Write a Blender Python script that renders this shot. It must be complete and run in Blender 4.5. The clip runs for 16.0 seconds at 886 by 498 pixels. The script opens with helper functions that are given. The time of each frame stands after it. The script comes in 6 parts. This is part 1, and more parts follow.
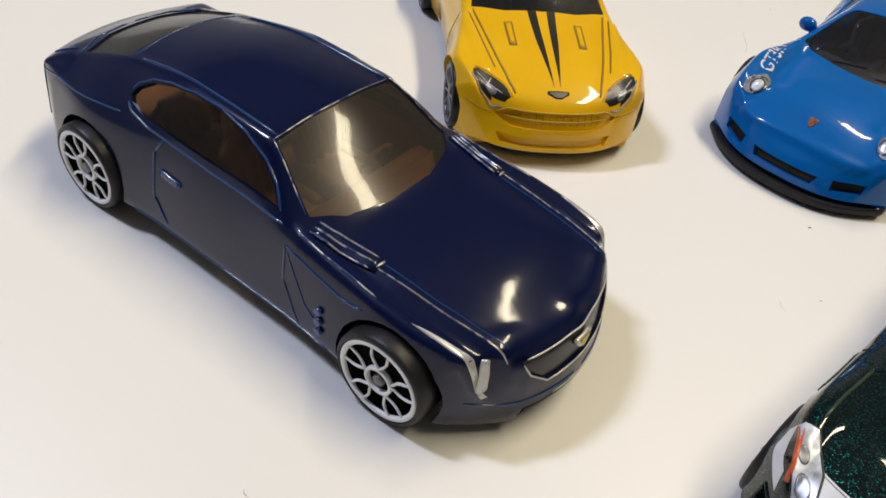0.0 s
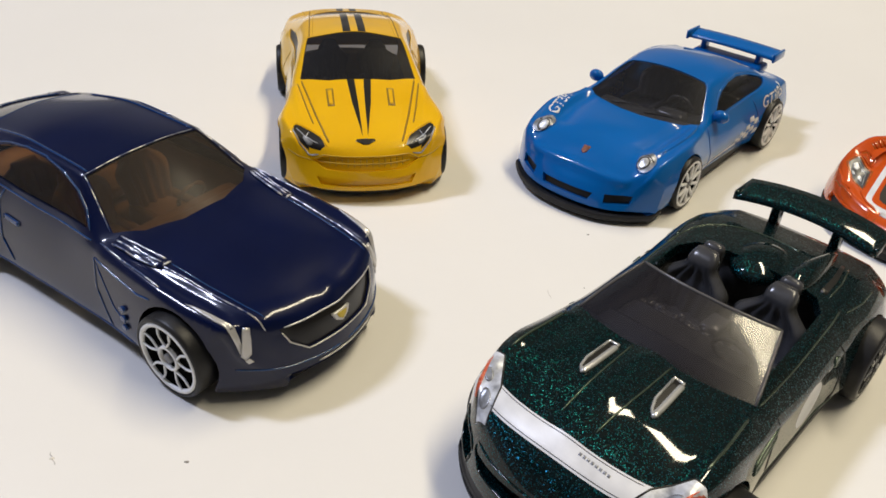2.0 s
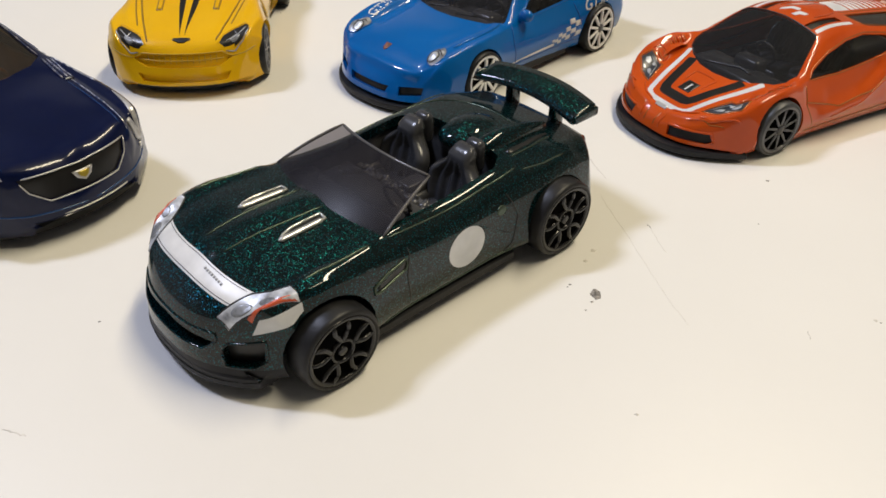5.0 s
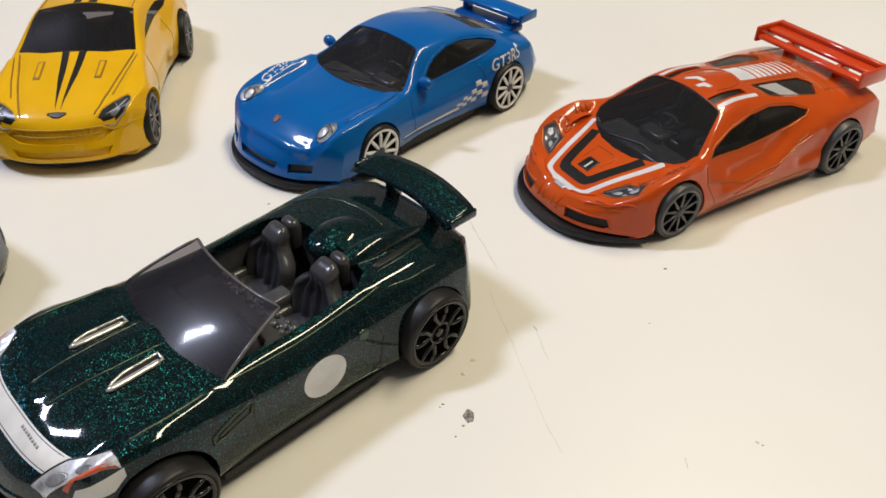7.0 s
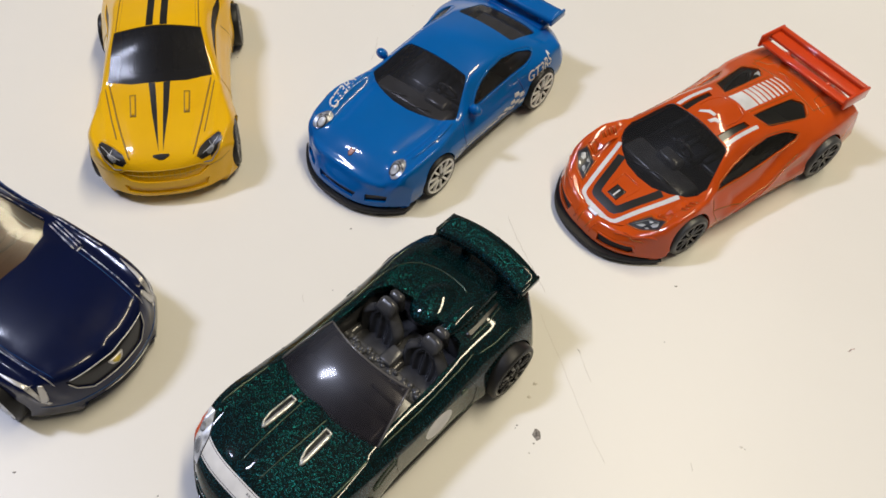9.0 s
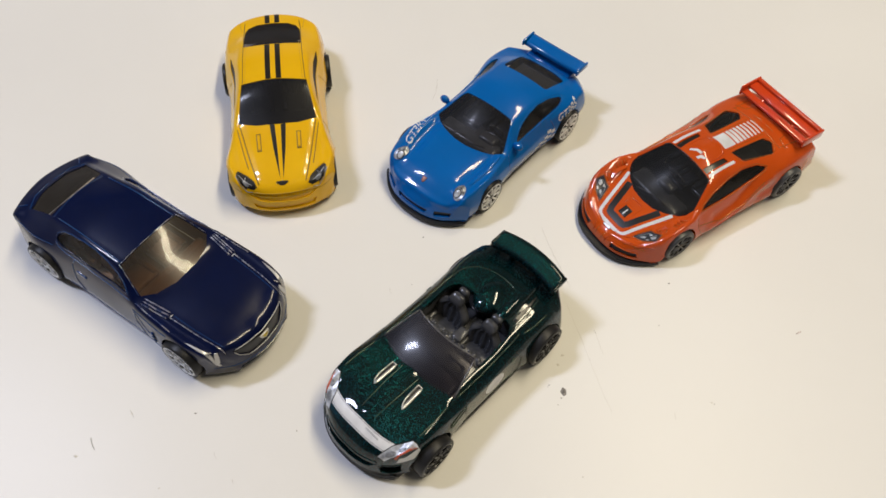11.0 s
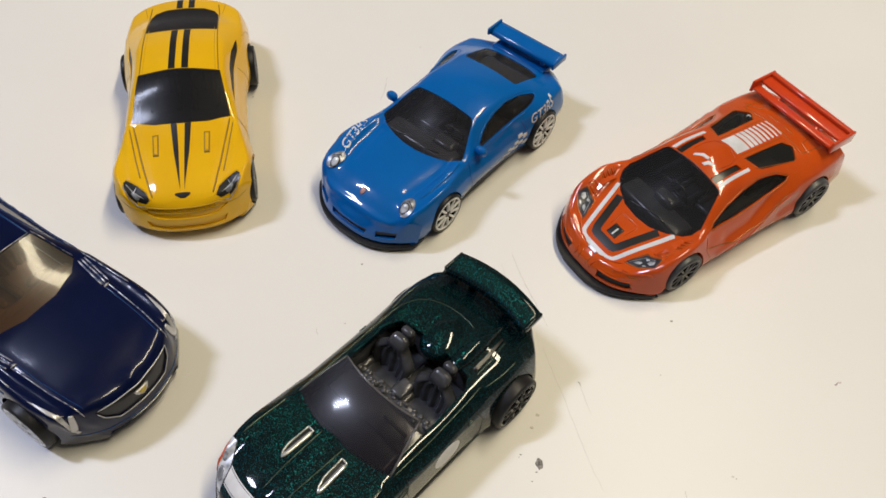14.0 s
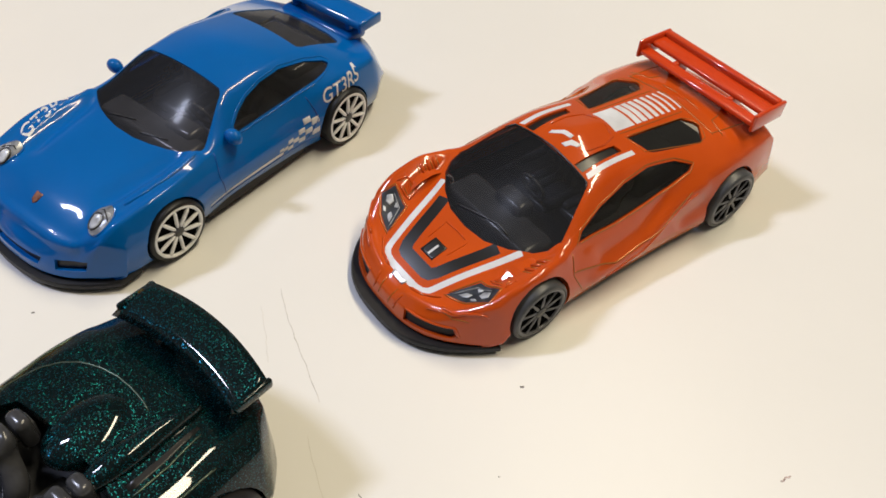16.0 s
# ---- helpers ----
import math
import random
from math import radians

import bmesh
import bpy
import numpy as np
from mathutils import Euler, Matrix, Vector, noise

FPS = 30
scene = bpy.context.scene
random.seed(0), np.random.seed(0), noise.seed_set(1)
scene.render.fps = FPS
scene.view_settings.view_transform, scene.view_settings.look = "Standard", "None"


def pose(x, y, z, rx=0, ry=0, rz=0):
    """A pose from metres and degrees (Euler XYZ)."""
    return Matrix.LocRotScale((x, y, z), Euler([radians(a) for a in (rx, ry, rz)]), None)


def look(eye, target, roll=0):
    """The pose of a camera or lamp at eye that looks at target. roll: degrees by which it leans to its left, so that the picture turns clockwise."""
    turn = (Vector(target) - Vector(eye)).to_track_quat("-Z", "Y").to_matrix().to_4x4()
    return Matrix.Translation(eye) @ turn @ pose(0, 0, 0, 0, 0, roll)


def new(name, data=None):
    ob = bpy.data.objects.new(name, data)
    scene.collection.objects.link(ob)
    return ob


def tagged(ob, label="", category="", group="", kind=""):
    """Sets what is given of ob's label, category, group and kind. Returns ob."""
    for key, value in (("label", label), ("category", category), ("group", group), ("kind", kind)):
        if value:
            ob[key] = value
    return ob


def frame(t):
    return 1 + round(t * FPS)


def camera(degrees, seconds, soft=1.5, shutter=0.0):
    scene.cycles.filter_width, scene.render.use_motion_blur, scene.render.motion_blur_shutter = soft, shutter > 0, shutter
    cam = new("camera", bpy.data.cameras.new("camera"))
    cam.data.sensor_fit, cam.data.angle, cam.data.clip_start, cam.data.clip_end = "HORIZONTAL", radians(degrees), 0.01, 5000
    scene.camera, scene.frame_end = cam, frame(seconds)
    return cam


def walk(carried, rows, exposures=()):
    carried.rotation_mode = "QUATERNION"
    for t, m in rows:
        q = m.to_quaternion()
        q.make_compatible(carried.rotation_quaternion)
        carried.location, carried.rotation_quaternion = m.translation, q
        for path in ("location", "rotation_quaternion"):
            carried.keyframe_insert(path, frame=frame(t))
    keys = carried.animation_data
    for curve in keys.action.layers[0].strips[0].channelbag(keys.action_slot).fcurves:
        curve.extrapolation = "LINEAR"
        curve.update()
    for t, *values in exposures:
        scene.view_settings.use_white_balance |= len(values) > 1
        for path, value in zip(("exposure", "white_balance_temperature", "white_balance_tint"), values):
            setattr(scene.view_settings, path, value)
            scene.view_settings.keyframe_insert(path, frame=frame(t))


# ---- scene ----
# ---------------------------------------------------------------- camera
cam = camera(57.97, 16.0, soft=1.65)
PATH = [
    (0, (-0.00834, 0.00828, 0.07198), (0.00668, 0.15603, -0.06197), 8.78),
    (0.5, (-0.00424, 0.00094, 0.06953), (0.01367, 0.15946, -0.05110), 7.64),
    (1, (0.00193, -0.00456, 0.06948), (0.01947, 0.16066, -0.04184), 5.39),
    (1.5, (0.01031, -0.00902, 0.07140), (0.02788, 0.15757, -0.03786), 4.69),
    (2, (0.01856, -0.01698, 0.07536), (0.03442, 0.14808, -0.03646), 3.92),
    (2.5, (0.02683, -0.02720, 0.07630), (0.03936, 0.13484, -0.04026), 3.30),
    (3, (0.03513, -0.03384, 0.07397), (0.04295, 0.12615, -0.04580), 3.06),
    (3.5, (0.04140, -0.03656, 0.07270), (0.04577, 0.12235, -0.04867), 2.57),
    (4, (0.04913, -0.03755, 0.07127), (0.05142, 0.12154, -0.04991), 2.02),
    (4.5, (0.05817, -0.03719, 0.07200), (0.06011, 0.12248, -0.04843), 1.64),
    (5, (0.06622, -0.03656, 0.07264), (0.06785, 0.12331, -0.04752), 1.18),
    (5.83, (0.07592, -0.03282, 0.07362), (0.07902, 0.12938, -0.04479), 1.19),
    (6.67, (0.08165, -0.02446, 0.07868), (0.08811, 0.13704, -0.04161), 1.67),
    (7.5, (0.07828, -0.01408, 0.09341), (0.08725, 0.13353, -0.04125), 1.76),
    (8, (0.07250, -0.00776, 0.10626), (0.08218, 0.12552, -0.04254), 1.53),
    (8.5, (0.06777, -0.00483, 0.12341), (0.08124, 0.11814, -0.03375), 2.86),
    (9, (0.06095, -0.00722, 0.13880), (0.07711, 0.10953, -0.02279), 4.16),
    (9.5, (0.05571, -0.01120, 0.15236), (0.07187, 0.10104, -0.01239), 4.62),
    (10, (0.05105, -0.01989, 0.16798), (0.06738, 0.09112, 0.00242), 4.89),
    (10.83, (0.04689, -0.03022, 0.18734), (0.06015, 0.08038, 0.02130), 3.75),
    (11.67, (0.04761, -0.03254, 0.19259), (0.05560, 0.07951, 0.02717), 1.46),
    (12.5, (0.04969, -0.02733, 0.18261), (0.05701, 0.08599, 0.01798), 1.12),
    (13, (0.05065, -0.02204, 0.17183), (0.06030, 0.09158, 0.00752), 2.11),
    (13.5, (0.05395, -0.01486, 0.15869), (0.06585, 0.10062, -0.00417), 2.85),
    (14, (0.05820, -0.00864, 0.14830), (0.07519, 0.11123, -0.01090), 4.65),
    (14.5, (0.06562, -0.00155, 0.13446), (0.08679, 0.12203, -0.02136), 5.59),
    (15, (0.07723, 0.00784, 0.11844), (0.10076, 0.13635, -0.03299), 5.64),
    (15.5, (0.08603, 0.01377, 0.10530), (0.11221, 0.14591, -0.04253), 5.82),
    (16, (0.09724, 0.02157, 0.09365), (0.12585, 0.15575, -0.05187), 6.03),
]
walk(cam, [(t, look(eye, target, roll)) for t, eye, target, roll in PATH],
     [(0.0, -0.11), (1.0, -0.10), (2.5, -0.01), (5.0, -0.05), (7.5, -0.09), (8.0, -0.10), (8.5, -0.24), (9.0, -0.24), (10.0, -0.25), (12.5, -0.31), (14.5, -0.24), (15.5, -0.18), (16.0, -0.10)])

# ---------------------------------------------------------------- world and lamps
world = bpy.data.worlds.new("world")
scene.world = world
world.use_nodes = True
world.node_tree.nodes["Background"].inputs[0].default_value = (0.55, 0.6, 0.7, 1)
world.node_tree.nodes["Background"].inputs[1].default_value = 0.05


def area_lamp(name, eye, target, sx, sy, watts, colour, roll=0):
    data = bpy.data.lights.new(name, "AREA")
    data.shape, data.size, data.size_y, data.energy, data.color = "RECTANGLE", sx, sy, watts, colour
    ob = new(name, data)
    ob.matrix_world = look(eye, target, roll)
    return ob


area_lamp("cool_ceiling_panel", (-1.05, 0.45, 1.74), (-1.05, 0.45, 0), 0.44, 0.13, 31.0, (0.71, 0.765, 1.0))
area_lamp("warm_ceiling_tube", (0.76, 0.33, 1.74), (0.76, 0.33, 0), 0.14, 1.45, 33.0, (1.0, 0.875, 0.625))


# ---------------------------------------------------------------- materials
def node_material(name):
    m = bpy.data.materials.new(name)
    m.use_nodes = True
    return m, m.node_tree, m.node_tree.nodes["Principled BSDF"]


def add_noise(tree, scale, detail=4.0):
    coord = tree.nodes.new("ShaderNodeTexCoord")
    n = tree.nodes.new("ShaderNodeTexNoise")
    n.inputs["Scale"].default_value, n.inputs["Detail"].default_value = scale, detail
    tree.links.new(coord.outputs["Object"], n.inputs["Vector"])
    return n


def bump_from(tree, bsdf, source, strength, distance, socket="Normal"):
    b = tree.nodes.new("ShaderNodeBump")
    b.inputs["Strength"].default_value, b.inputs["Distance"].default_value = strength, distance
    tree.links.new(source, b.inputs["Height"])
    tree.links.new(b.outputs["Normal"], bsdf.inputs[socket])


def blend(tree, factor, a, b):
    mix = tree.nodes.new("ShaderNodeMix")
    mix.data_type = "RGBA"
    mix.inputs["A"].default_value, mix.inputs["B"].default_value = (*a, 1), (*b, 1)
    tree.links.new(factor, mix.inputs["Factor"])
    return mix.outputs["Result"]


def ramp(tree, source, low, high):
    r = tree.nodes.new("ShaderNodeMapRange")
    r.inputs["From Min"].default_value, r.inputs["From Max"].default_value = low, high
    tree.links.new(source, r.inputs["Value"])
    return r.outputs["Result"]


def paint(name, dark, light, rough=0.3, coat=1.0, metallic=0.0, wave=0.03, gloss=1.55, blur=0.06):
    """Toy enamel: a slightly uneven colour under a clear coat with faint orange peel."""
    m, tree, bsdf = node_material(name)
    n = add_noise(tree, 90.0)
    tree.links.new(blend(tree, ramp(tree, n.outputs["Fac"], 0.3, 0.7), dark, light), bsdf.inputs["Base Color"])
    bsdf.inputs["Roughness"].default_value, bsdf.inputs["Metallic"].default_value = rough, metallic
    bsdf.inputs["Specular IOR Level"].default_value = 0.07
    bsdf.inputs["Coat Weight"].default_value, bsdf.inputs["Coat Roughness"].default_value = coat, blur
    bsdf.inputs["Coat IOR"].default_value = gloss
    peel, swim = add_noise(tree, 420.0, 2.0), add_noise(tree, 85.0, 1.0)
    long = tree.nodes.new("ShaderNodeBump")
    long.inputs["Strength"].default_value, long.inputs["Distance"].default_value = 0.09, 0.0012
    tree.links.new(swim.outputs["Fac"], long.inputs["Height"])
    short = tree.nodes.new("ShaderNodeBump")
    short.inputs["Strength"].default_value, short.inputs["Distance"].default_value = wave, 0.0006
    tree.links.new(peel.outputs["Fac"], short.inputs["Height"])
    tree.links.new(long.outputs["Normal"], short.inputs["Normal"])
    tree.links.new(short.outputs["Normal"], bsdf.inputs["Coat Normal"])
    return m


def plain(name, colour, rough=0.4, metallic=0.0, grain=300.0, vary=0.12, bump=0.0):
    m, tree, bsdf = node_material(name)
    n = add_noise(tree, grain)
    low = tuple(c * (1 - vary) for c in colour)
    high = tuple(min(1.0, c * (1 + vary)) for c in colour)
    tree.links.new(blend(tree, ramp(tree, n.outputs["Fac"], 0.3, 0.7), low, high), bsdf.inputs["Base Color"])
    bsdf.inputs["Roughness"].default_value, bsdf.inputs["Metallic"].default_value = rough, metallic
    if bump:
        bump_from(tree, bsdf, n.outputs["Fac"], bump, 0.0004)
    return m


def tinted(name, colour, rough=0.05, ior=1.65, reflection_colour=(0.10, 0.10, 0.11), reflection_share=0.12):
    """Thin tinted plastic glazing: a clear tint with a glossy face."""
    m, tree, bsdf = node_material(name)
    out = tree.nodes["Material Output"]
    clear, gloss, mix = (tree.nodes.new("Shader" + k) for k in ("NodeBsdfTransparent", "NodeBsdfGlossy", "NodeMixShader"))
    fresnel = tree.nodes.new("ShaderNodeFresnel")
    fresnel.inputs["IOR"].default_value = ior
    clear.inputs["Color"].default_value = (*colour, 1)
    gloss.inputs["Roughness"].default_value = rough
    gloss.inputs["Color"].default_value = (1, 1, 1, 1)
    n = add_noise(tree, 30.0, 2.0)
    bump = tree.nodes.new("ShaderNodeBump")
    bump.inputs["Strength"].default_value, bump.inputs["Distance"].default_value = 0.03, 0.0004
    tree.links.new(n.outputs["Fac"], bump.inputs["Height"])
    sheen, both = tree.nodes.new("ShaderNodeBsdfGlossy"), tree.nodes.new("ShaderNodeMixShader")
    sheen.inputs["Roughness"].default_value, both.inputs["Fac"].default_value = min(0.5, rough * 3.2), 0.55
    tree.links.new(bump.outputs["Normal"], sheen.inputs["Normal"])
    tree.links.new(bump.outputs["Normal"], gloss.inputs["Normal"])
    tree.links.new(gloss.outputs["BSDF"], both.inputs[1])
    tree.links.new(sheen.outputs["BSDF"], both.inputs[2])
    tree.links.new(fresnel.outputs["Fac"], mix.inputs["Fac"])
    # a diffuse layer whose colour stands for the soft reflection of the room
    body, soft_reflection = tree.nodes.new("ShaderNodeMixShader"), tree.nodes.new("ShaderNodeBsdfDiffuse")
    soft_reflection.inputs["Color"].default_value = (*reflection_colour, 1)
    body.inputs["Fac"].default_value = reflection_share
    tree.links.new(clear.outputs["BSDF"], body.inputs[1])
    tree.links.new(soft_reflection.outputs["BSDF"], body.inputs[2])
    tree.links.new(body.outputs["Shader"], mix.inputs[1])
    tree.links.new(both.outputs["Shader"], mix.inputs[2])
    tree.links.new(mix.outputs["Shader"], out.inputs["Surface"])
    tree.nodes.remove(bsdf)
    return m


def flake_paint(name, base, near, far):
    """Dark enamel full of tiny metal flakes, each tilted its own way, under a clear coat."""
    m, tree, bsdf = node_material(name)
    link = tree.links.new
    coord, geo = tree.nodes.new("ShaderNodeTexCoord"), tree.nodes.new("ShaderNodeNewGeometry")
    v = tree.nodes.new("ShaderNodeTexVoronoi")
    v.inputs["Scale"].default_value = 10000.0
    link(coord.outputs["Object"], v.inputs["Vector"])
    rgb = tree.nodes.new("ShaderNodeSeparateColor")
    link(v.outputs["Color"], rgb.inputs["Color"])
    spark = ramp(tree, rgb.outputs["Red"], 0.84, 0.96)
    hue = blend(tree, rgb.outputs["Green"], near, far)
    mix = tree.nodes.new("ShaderNodeMix")
    mix.data_type = "RGBA"
    mix.inputs["A"].default_value = (*base, 1)
    link(hue, mix.inputs["B"])
    link(spark, mix.inputs["Factor"])
    link(mix.outputs["Result"], bsdf.inputs["Base Color"])
    link(spark, bsdf.inputs["Metallic"])
    lean, tilt, total, unit = (tree.nodes.new("ShaderNodeVectorMath") for _ in range(4))
    lean.operation, tilt.operation, total.operation, unit.operation = "SUBTRACT", "SCALE", "ADD", "NORMALIZE"
    lean.inputs[1].default_value = (0.5, 0.5, 0.5)
    tilt.inputs["Scale"].default_value = 0.6
    link(v.outputs["Color"], lean.inputs[0])
    link(lean.outputs["Vector"], tilt.inputs[0])
    link(tilt.outputs["Vector"], total.inputs[0])
    link(geo.outputs["Normal"], total.inputs[1])
    link(total.outputs["Vector"], unit.inputs[0])
    link(unit.outputs["Vector"], bsdf.inputs["Normal"])
    bsdf.inputs["Specular IOR Level"].default_value, bsdf.inputs["Roughness"].default_value = 0.02, 0.34
    bsdf.inputs["Coat IOR"].default_value = 1.42
    bsdf.inputs["Coat Weight"].default_value, bsdf.inputs["Coat Roughness"].default_value = 1.0, 0.05
    return m


NAVY = paint("navy_enamel", (0.0006, 0.0034, 0.028), (0.0010, 0.0046, 0.036), 0.35, gloss=1.35, blur=0.10)
NAVY_EDGE = paint("thin_navy_enamel", (0.004, 0.032, 0.13), (0.008, 0.046, 0.17), 0.25)
YELLOW = paint("yellow_enamel", (0.76, 0.42, 0.003), (0.82, 0.47, 0.006), gloss=1.46)
BLUE = paint("blue_enamel", (0.0, 0.104, 0.37), (0.0, 0.116, 0.42), gloss=1.38)
ORANGE = paint("orange_enamel", (0.50, 0.062, 0.005), (0.58, 0.080, 0.007), 0.25, gloss=1.45)
GREEN = flake_paint("green_flake_enamel", (0.0004, 0.0050, 0.0058), (0.006, 0.125, 0.112), (0.010, 0.11, 0.175))


def worn_edge(name, metal, colour):
    """A raised edge where the paint has rubbed thin over bright metal."""
    m, tree, bsdf = node_material(name)
    n = add_noise(tree, 750.0, 3.0)
    worn = ramp(tree, n.outputs["Fac"], 0.41, 0.54)
    tree.links.new(blend(tree, worn, colour, metal), bsdf.inputs["Base Color"])
    tree.links.new(worn, bsdf.inputs["Metallic"])
    bsdf.inputs["Roughness"].default_value = 0.28
    return m


NAVY_WORN = worn_edge("worn_navy_edge", (0.55, 0.54, 0.55), (0.012, 0.035, 0.13))
SILVER = plain("silver_foil", (0.56, 0.55, 0.54), 0.32, 0.5)
CHROME = plain("worn_chrome", (0.66, 0.66, 0.63), 0.22, 0.65)
WHITE_PRINT = plain("white_print", (0.66, 0.665, 0.68), 0.35)
BLACK_PRINT = plain("black_print", (0.012, 0.011, 0.010), 0.3)
RED_PRINT = plain("red_print", (0.55, 0.09, 0.03), 0.35)
CREST = plain("brown_crest_print", (0.20, 0.07, 0.03), 0.35, 0.2, 1500.0, 0.6)
GOLD_PRINT = plain("gold_print", (0.55, 0.42, 0.06), 0.3, 0.6)
LAMP_GREY = plain("lamp_grey_print", (0.24, 0.25, 0.27), 0.3, 0.3, 900.0, 0.5)
# near-black with almost no gloss: shade between the spokes is put into the colour
WHEEL_GAP_SHADE = plain("painted_wheel_gap_shade", (0.006, 0.006, 0.006), 0.9)
WHEEL_GAP_SHADE.node_tree.nodes["Principled BSDF"].inputs["Specular IOR Level"].default_value = 0.05
TYRE = plain("black_plastic", (0.013, 0.013, 0.014), 0.42, 0.0, 800.0, 0.2, 0.1)
BASE = plain("dark_chassis_plastic", (0.014, 0.014, 0.016), 0.5, 0.0, 500.0, 0.2, 0.15)
for dark in (TYRE, BASE):
    dark.node_tree.nodes["Principled BSDF"].inputs["Specular IOR Level"].default_value = 0.3
SEAT = plain("grey_seat_plastic", (0.062, 0.063, 0.068), 0.22, 0.0, 500.0, 0.2, 0.1)
COCKPIT = plain("dark_cockpit_plastic", (0.046, 0.047, 0.052), 0.22, 0.0, 500.0, 0.2, 0.1)
TAN = plain("tan_interior_plastic", (0.38, 0.20, 0.085), 0.45, 0.0, 300.0, 0.15, 0.1)
RIM_WHITE = plain("white_wheel_print", (0.82, 0.82, 0.81), 0.35)
RIM_GREY = plain("grey_wheel_print", (0.16, 0.16, 0.17), 0.35, 0.4)
RIM_DARK = plain("dark_wheel_plastic", (0.014, 0.014, 0.015), 0.22)
OLIVE = plain("olive_groove", (0.52, 0.31, 0.008), 0.4)
OLIVE_DARK = plain("dark_olive_groove", (0.26, 0.15, 0.008), 0.4)
RUST = plain("brown_orange_groove", (0.42, 0.13, 0.02), 0.25, 0.35)
BLUE_DARK = plain("blue_groove", (0.0, 0.06, 0.30), 0.35)
# paler half-metal green: edge highlights of the roadster are put into this colour
GREEN_GLINT = plain("pale_green_glint", (0.07, 0.095, 0.07), 0.24, 0.6)
WING_ORANGE = paint("red_orange_plastic", (0.58, 0.045, 0.007), (0.64, 0.062, 0.010), 0.3)
HEADLIGHT_DARK = plain("dark_lamp_print", (0.03, 0.035, 0.045), 0.3, 0.0, 700.0, 0.6)
LAMP_PALE = plain("pale_lamp_print", (0.50, 0.52, 0.56), 0.3, 0.2, 600.0, 0.6)
TYRE_GREY = plain("dark_grey_plastic", (0.045, 0.047, 0.05), 0.4, 0.0, 800.0, 0.2, 0.1)
SMOKE_EDGE = plain("smoke_plastic_edge", (0.10, 0.095, 0.095), 0.15)
SMOKE = tinted("smoke_glazing", (0.20, 0.195, 0.20), 0.11, 1.24, (0.085, 0.085, 0.095))
SMOKE_DULL = tinted("dull_smoke_glazing", (0.62, 0.61, 0.62), 0.10, 1.20, (0.12, 0.12, 0.13), 0.10)
SMOKE_DARK = tinted("dark_smoke_glazing", (0.55, 0.55, 0.555), 0.16, 1.20, (0.10, 0.10, 0.10), 0.09)
SMOKE_CLEAR = tinted("light_smoke_glazing", (0.30, 0.285, 0.30), 0.10, 1.42, (0.10, 0.09, 0.12), 0.09)
AMBER = tinted("brown_tint_glazing", (0.46, 0.39, 0.31), 0.07, 1.42, (0.13, 0.11, 0.09), 0.17)
AMBER_CLEAR = tinted("pale_brown_glazing", (0.86, 0.79, 0.68), 0.07, 1.3, (0.15, 0.125, 0.10), 0.06)


def table_material():
    m, tree, bsdf = node_material("off_white_laminate")
    n = add_noise(tree, 9.0, 5.0)
    fine = add_noise(tree, 700.0, 3.0)
    tree.links.new(blend(tree, ramp(tree, n.outputs["Fac"], 0.35, 0.65), (0.75, 0.735, 0.70), (0.78, 0.765, 0.73)), bsdf.inputs["Base Color"])
    rr = ramp(tree, n.outputs["Fac"], 0.2, 0.8)
    scale = tree.nodes.new("ShaderNodeMath")
    scale.operation, scale.inputs[1].default_value = "MULTIPLY_ADD", 0.10
    scale.inputs[2].default_value = 0.36
    tree.links.new(rr, scale.inputs[0])
    tree.links.new(scale.outputs["Value"], bsdf.inputs["Roughness"])
    bump_from(tree, bsdf, fine.outputs["Fac"], 0.06, 0.0003)
    return m


TABLE = table_material()
WALL = plain("room_wall_paint", (0.50, 0.50, 0.49), 0.8, 0, 3.0, 0.05)
FLOOR = plain("room_floor", (0.22, 0.21, 0.20), 0.5, 0, 4.0, 0.15)
CEILING = plain("ceiling_paint", (0.62, 0.62, 0.62), 0.9, 0, 3.0, 0.04)
DIRT = plain("dark_smudge", (0.22, 0.205, 0.185), 0.7, 0, 900.0, 0.5)
FLAKE = plain("grey_flake", (0.23, 0.21, 0.19), 0.75, 0, 1400.0, 0.9)
PINK_SCUFF = plain("pink_scuff", (0.58, 0.46, 0.43), 0.6, 0, 900.0, 0.3)
FAINT = plain("faint_scratch", (0.64, 0.61, 0.56), 0.5, 0, 700.0, 0.12)
SCRATCH = plain("grey_scratch", (0.53, 0.50, 0.46), 0.6, 0, 900.0, 0.3)

# ---------------------------------------------------------------- mesh helpers
MM = 0.001


def link_mesh(name, verts, faces, material, parent=None, label="", smooth=True, normals=None, matrix=None):
    me = bpy.data.meshes.new(name)
    me.from_pydata([tuple(v) for v in verts], [], faces)
    me.materials.append(material)
    me.polygons.foreach_set("use_smooth", [smooth] * len(me.polygons))
    if normals is not None:
        me.normals_split_custom_set_from_vertices([tuple(n) for n in normals])
    me.update()
    ob = new(name, me)
    if parent:
        ob.parent = parent
    if matrix is not None:
        ob.matrix_basis = matrix
    if label:
        tagged(ob, label)
    return ob


def part(name, bm, material, parent=None, label="", smooth=True):
    """Links a bmesh, drawn in millimetres, as one mesh object under a thing or a part."""
    bmesh.ops.scale(bm, vec=(MM, MM, MM), verts=bm.verts)
    me = bpy.data.meshes.new(name)
    bm.to_mesh(me)
    bm.free()
    me.materials.append(material)
    me.polygons.foreach_set("use_smooth", [smooth] * len(me.polygons))
    ob = new(name, me)
    if parent:
        ob.parent = parent
    if label:
        tagged(ob, label)
    return ob


